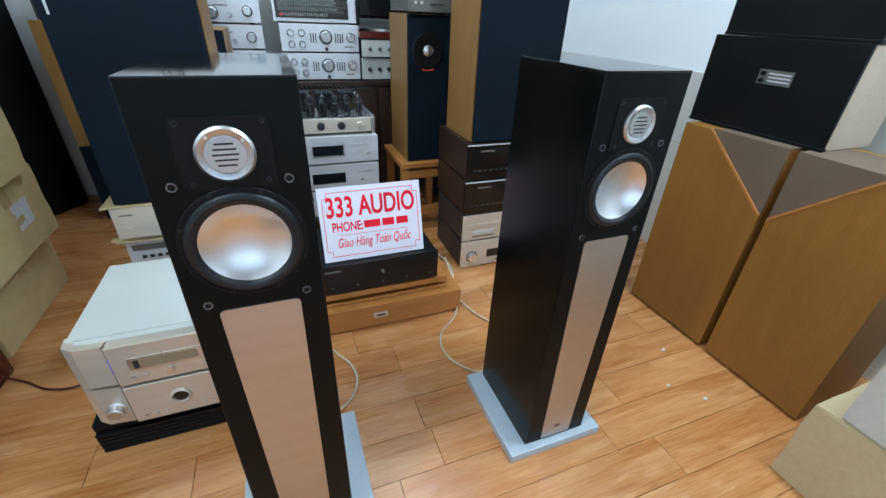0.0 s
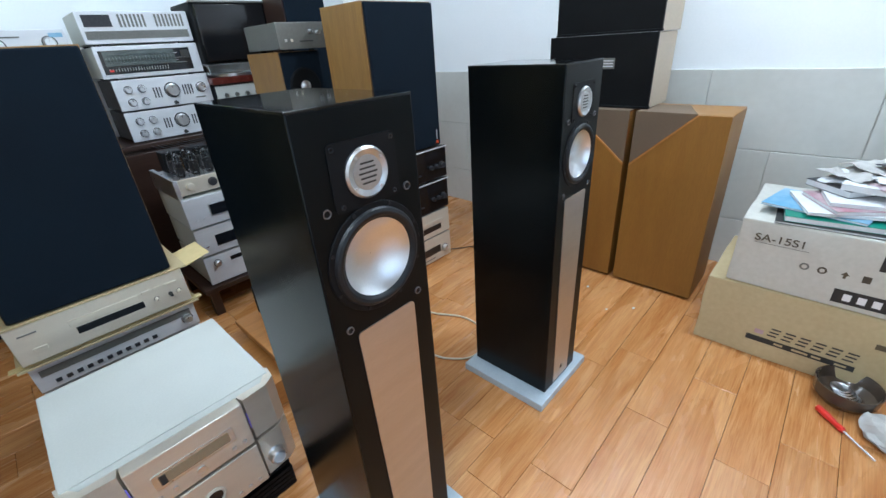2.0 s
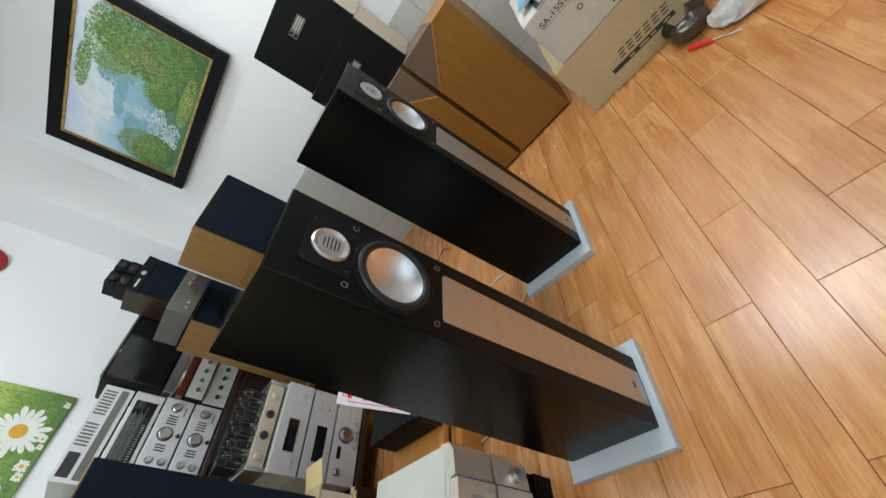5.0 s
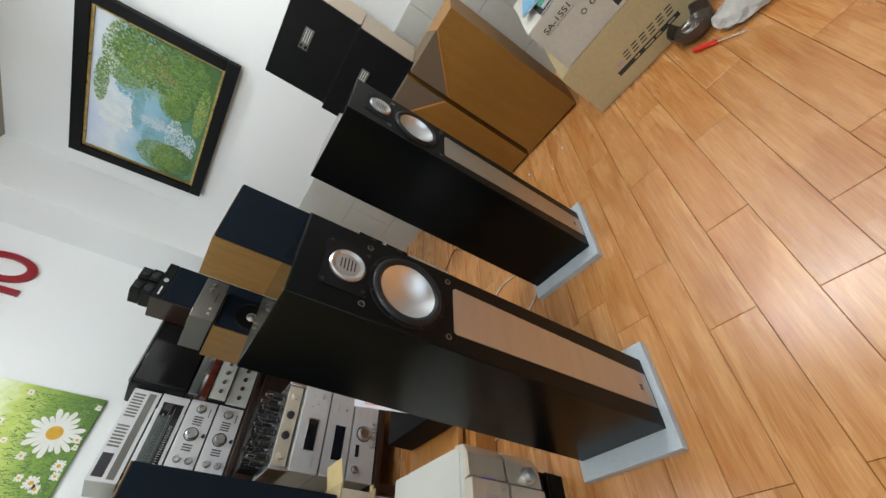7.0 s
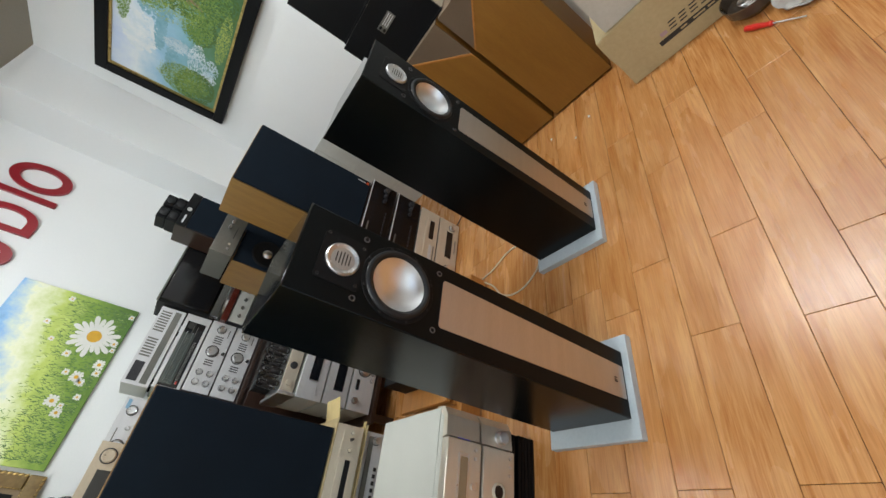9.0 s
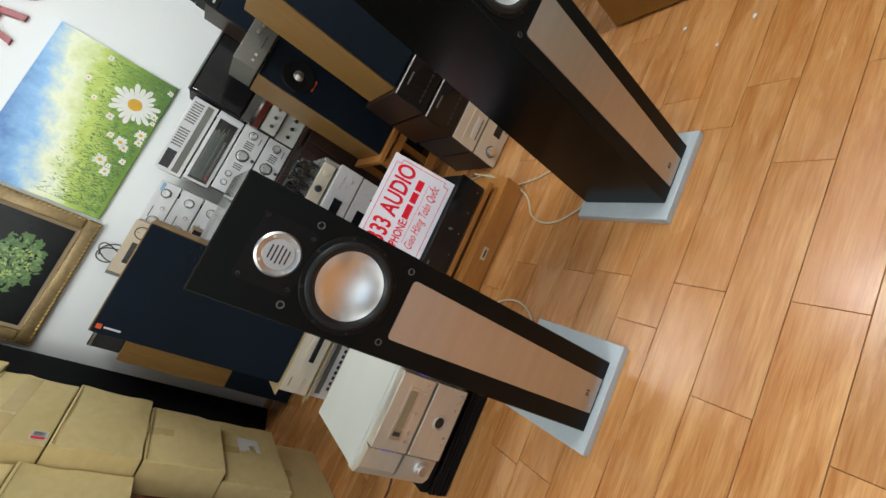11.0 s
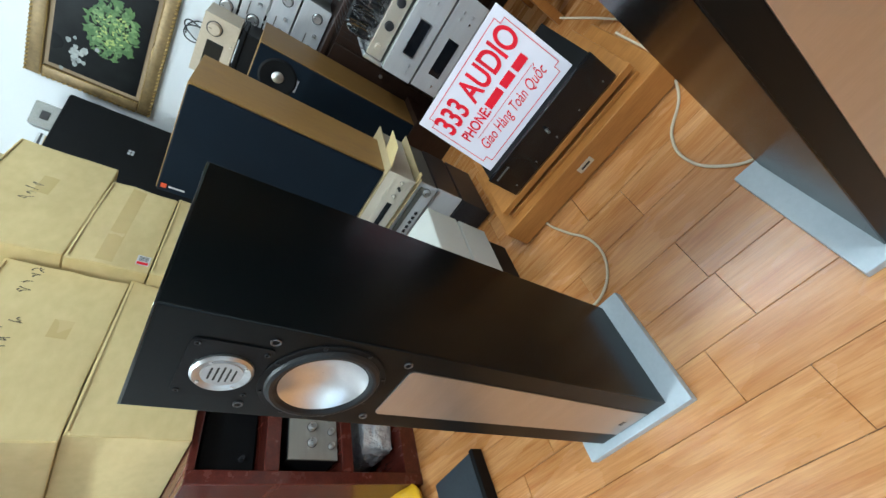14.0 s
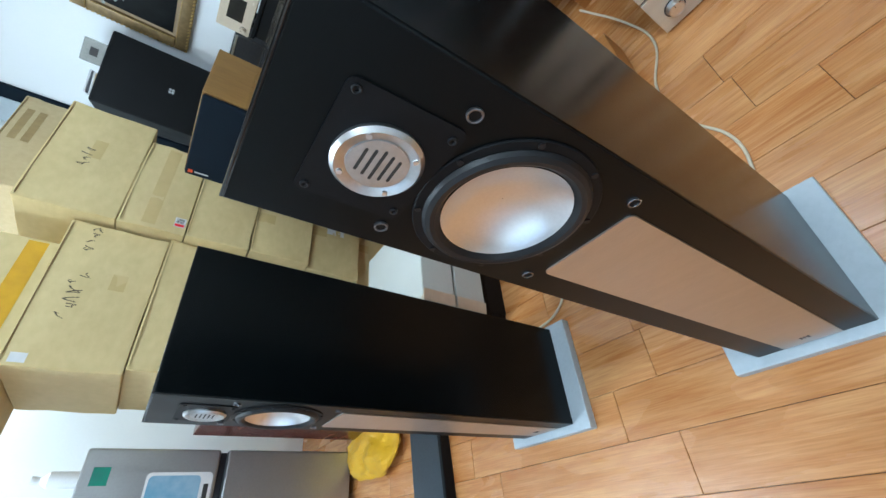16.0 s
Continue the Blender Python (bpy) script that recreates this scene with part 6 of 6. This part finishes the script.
def strokes(name, parent, m, u, v, su, sv, n, size, long, lean, level, label):
    """Short flat brush strokes in a soft oval; u runs right and v up, 0 to 1 over the canvas."""
    bm = bmesh.new()
    for i in range(n):
        a, r_ = rd.uniform(0, 6.2832), rd.random() ** 0.6
        px = (u + su * r_ * math.cos(a)) * 2 * CW - CW
        pz = 0.088 + (v + sv * r_ * math.sin(a)) * CH
        px, pz = max(-CW + size, min(CW - size, px)), max(0.09 + size, min(HH - 0.09 - size, pz))
        s_, t = size * rd.uniform(0.45, 1.1), lean + rd.gauss(0, 0.7)
        out = []
        for k in range(7):
            w = 6.2832 * k / 7 + rd.uniform(-0.25, 0.25)
            p, q = s_ * math.cos(w), s_ / long * math.sin(w)
            out.append(bm.verts.new((px + p * math.cos(t) - q * math.sin(t), -0.0142 - 0.00025 * level - 0.0000004 * i, pz + p * math.sin(t) + q * math.cos(t))))
        bm.faces.new(out)
    tagged(part(name, bm, m, parent, label), kind="stuff")


for nm, m, u, v, su, sv, n, size, long, lean, lv, lab in (
        ("painted_mist", "mist", 0.36, 0.76, 0.15, 0.16, 60, 0.050, 1.7, 0.3, 1, "painted white mist"),
        ("painted_hill", "hill", 0.45, 0.60, 0.16, 0.05, 110, 0.030, 2.0, 0.5, 2, "painted blue hill"),
        ("painted_hill", "hill", 0.62, 0.66, 0.12, 0.16, 90, 0.032, 1.6, 0.8, 2, "painted blue hill"),
        ("painted_hill", "hill", 0.28, 0.48, 0.10, 0.06, 60, 0.025, 2.0, 0.3, 2, "painted blue hill"),
        ("painted_waterfall", "waterfall", 0.40, 0.44, 0.05, 0.13, 70, 0.030, 4.5, 1.7, 4, "painted white waterfall"),
        ("painted_river", "waterfall", 0.36, 0.26, 0.13, 0.08, 45, 0.032, 3.5, 0.1, 4, "painted white river"),
        ("painted_river", "waterfall", 0.30, 0.12, 0.12, 0.08, 60, 0.030, 3.0, 0.0, 4, "painted pale river"),
        ("painted_tree", "leafdark", 0.84, 0.42, 0.20, 0.44, 520, 0.026, 1.8, 1.2, 5, "painted dark green trees"),
        ("painted_tree", "leaf", 0.80, 0.72, 0.22, 0.22, 420, 0.020, 2.2, 0.6, 6, "painted green trees"),
        ("painted_tree", "leaf", 0.84, 0.32, 0.20, 0.26, 420, 0.020, 2.2, 1.4, 6, "painted green trees"),
        ("painted_tree", "leaflight", 0.74, 0.58, 0.20, 0.34, 260, 0.015, 2.2, 1.2, 7, "painted yellow-green leaves"),
        ("painted_bush", "leafdark", 0.60, 0.26, 0.11, 0.14, 170, 0.020, 1.7, 1.0, 6, "painted dark bush"),
        ("painted_bush", "leaf", 0.60, 0.30, 0.11, 0.14, 190, 0.016, 2.0, 1.2, 7, "painted green bush"),
        ("painted_bush", "leafdark", 0.12, 0.22, 0.15, 0.20, 300, 0.022, 1.8, 1.2, 6, "painted dark bush"),
        ("painted_bush", "leaf", 0.14, 0.32, 0.13, 0.24, 330, 0.017, 2.2, 1.0, 7, "painted green bush"),
        ("painted_bush", "leaflight", 0.16, 0.36, 0.11, 0.24, 130, 0.013, 2.2, 1.0, 8, "painted light leaves"),
        ("painted_bush", "leaflight", 0.62, 0.07, 0.20, 0.06, 150, 0.016, 2.5, 1.4, 8, "painted bank grass"),
        ("painted_tree", "leaf", 0.55, 0.92, 0.16, 0.06, 130, 0.017, 2.0, 0.4, 7, "painted overhanging leaves"),
        ("painted_trunk", "linen", 0.82, 0.50, 0.07, 0.22, 12, 0.060, 16.0, 1.35, 9, "painted pale trunks")):
    strokes(nm, cv, m, u, v, su, sv, int(n * (1 if lv == 9 else 5)), size * (1 if lv == 9 else 0.36), long, lean, lv, lab)

wl = thing("wall_letters", "large red raised letters on the white wall", "letters", 0.0, 3.498, 2.26)
for ch, xx in zip("AUDIO", (0.62, 0.87, 1.12, 1.305, 1.46)):
    lettering("letter", ch, 0.46, "redletter", wl, Matrix.Translation((xx, -0.012, 0)) @ Matrix.Rotation(radians(90), 4, "X"), depth=0.012, squeeze=0.60, bold=0.016)
for xx in (0.03, 0.21, 0.39):
    lettering("letter", "3", 0.44, "redletter", wl, Matrix.Translation((xx, -0.012, 0)) @ Matrix.Rotation(radians(90), 4, "X"), depth=0.012, squeeze=0.60, bold=0.016)

# ---- wall tiles, then floor planks ----
tile_me = mesh_of("tile", box(0, 0.008, 0.0015, 0.5985, 0.0015, 0.3485, 0.002, 1), M["tile"])
solid("dado_bed", box(X1 - 0.004, X1, Y0, 3.12, 0, 0.945), "grout", "grey grout bed behind the cream tiles", "tiles", "structure")
DADO = bpy.data.objects["dado_bed"]
for row, z in enumerate((-0.10, 0.25, 0.60)):
    y = Y0 - 0.11 + (0.3 if row % 2 else 0)
    while y < 3.12 - 0.3:
        t = new("tile", tile_me)
        t.parent = DADO
        t.location = (X1 - 0.012, y, z)
        y += 0.6

PL, PW = 0.662, 0.1328
plank_me = mesh_of("plank", box(0.0006, PL - 0.0006, 0.0006, PW - 0.0006, -0.010, 0, 0.0009, 1), M["floor"])
starts = {-3: 0.556, -2: 0.417, -1: 0.236, 0: 0.547, 1: 0.263, 2: 0.543, 3: 0.402, 5: 0.524, 6: 0.247, 7: 0.517, 8: 0.382}
rp = random.Random(7)
k = int((Y0 - 0.4065) / PW) - 1
while 0.4065 + k * PW < Y1:
    first = starts.get(k, rp.uniform(0, PL))
    x = first - PL * math.ceil((first - X0) / PL)
    while x < X1:
        lo, hi = max(x, X0), min(x + PL, X1)
        if hi - lo < 0.02:
            x += PL
            continue
        cut = hi - lo < PL - 0.001
        p = new("plank", mesh_of("plank", box(lo - x + 0.0006, hi - x - 0.0006, 0.0006, PW - 0.0006, -0.010, 0, 0.0009, 1), M["floor"]) if cut else plank_me)
        p.parent = FLOOR
        p.location = (x, 0.4065 + k * PW, 0)
        x += PL
    k += 1
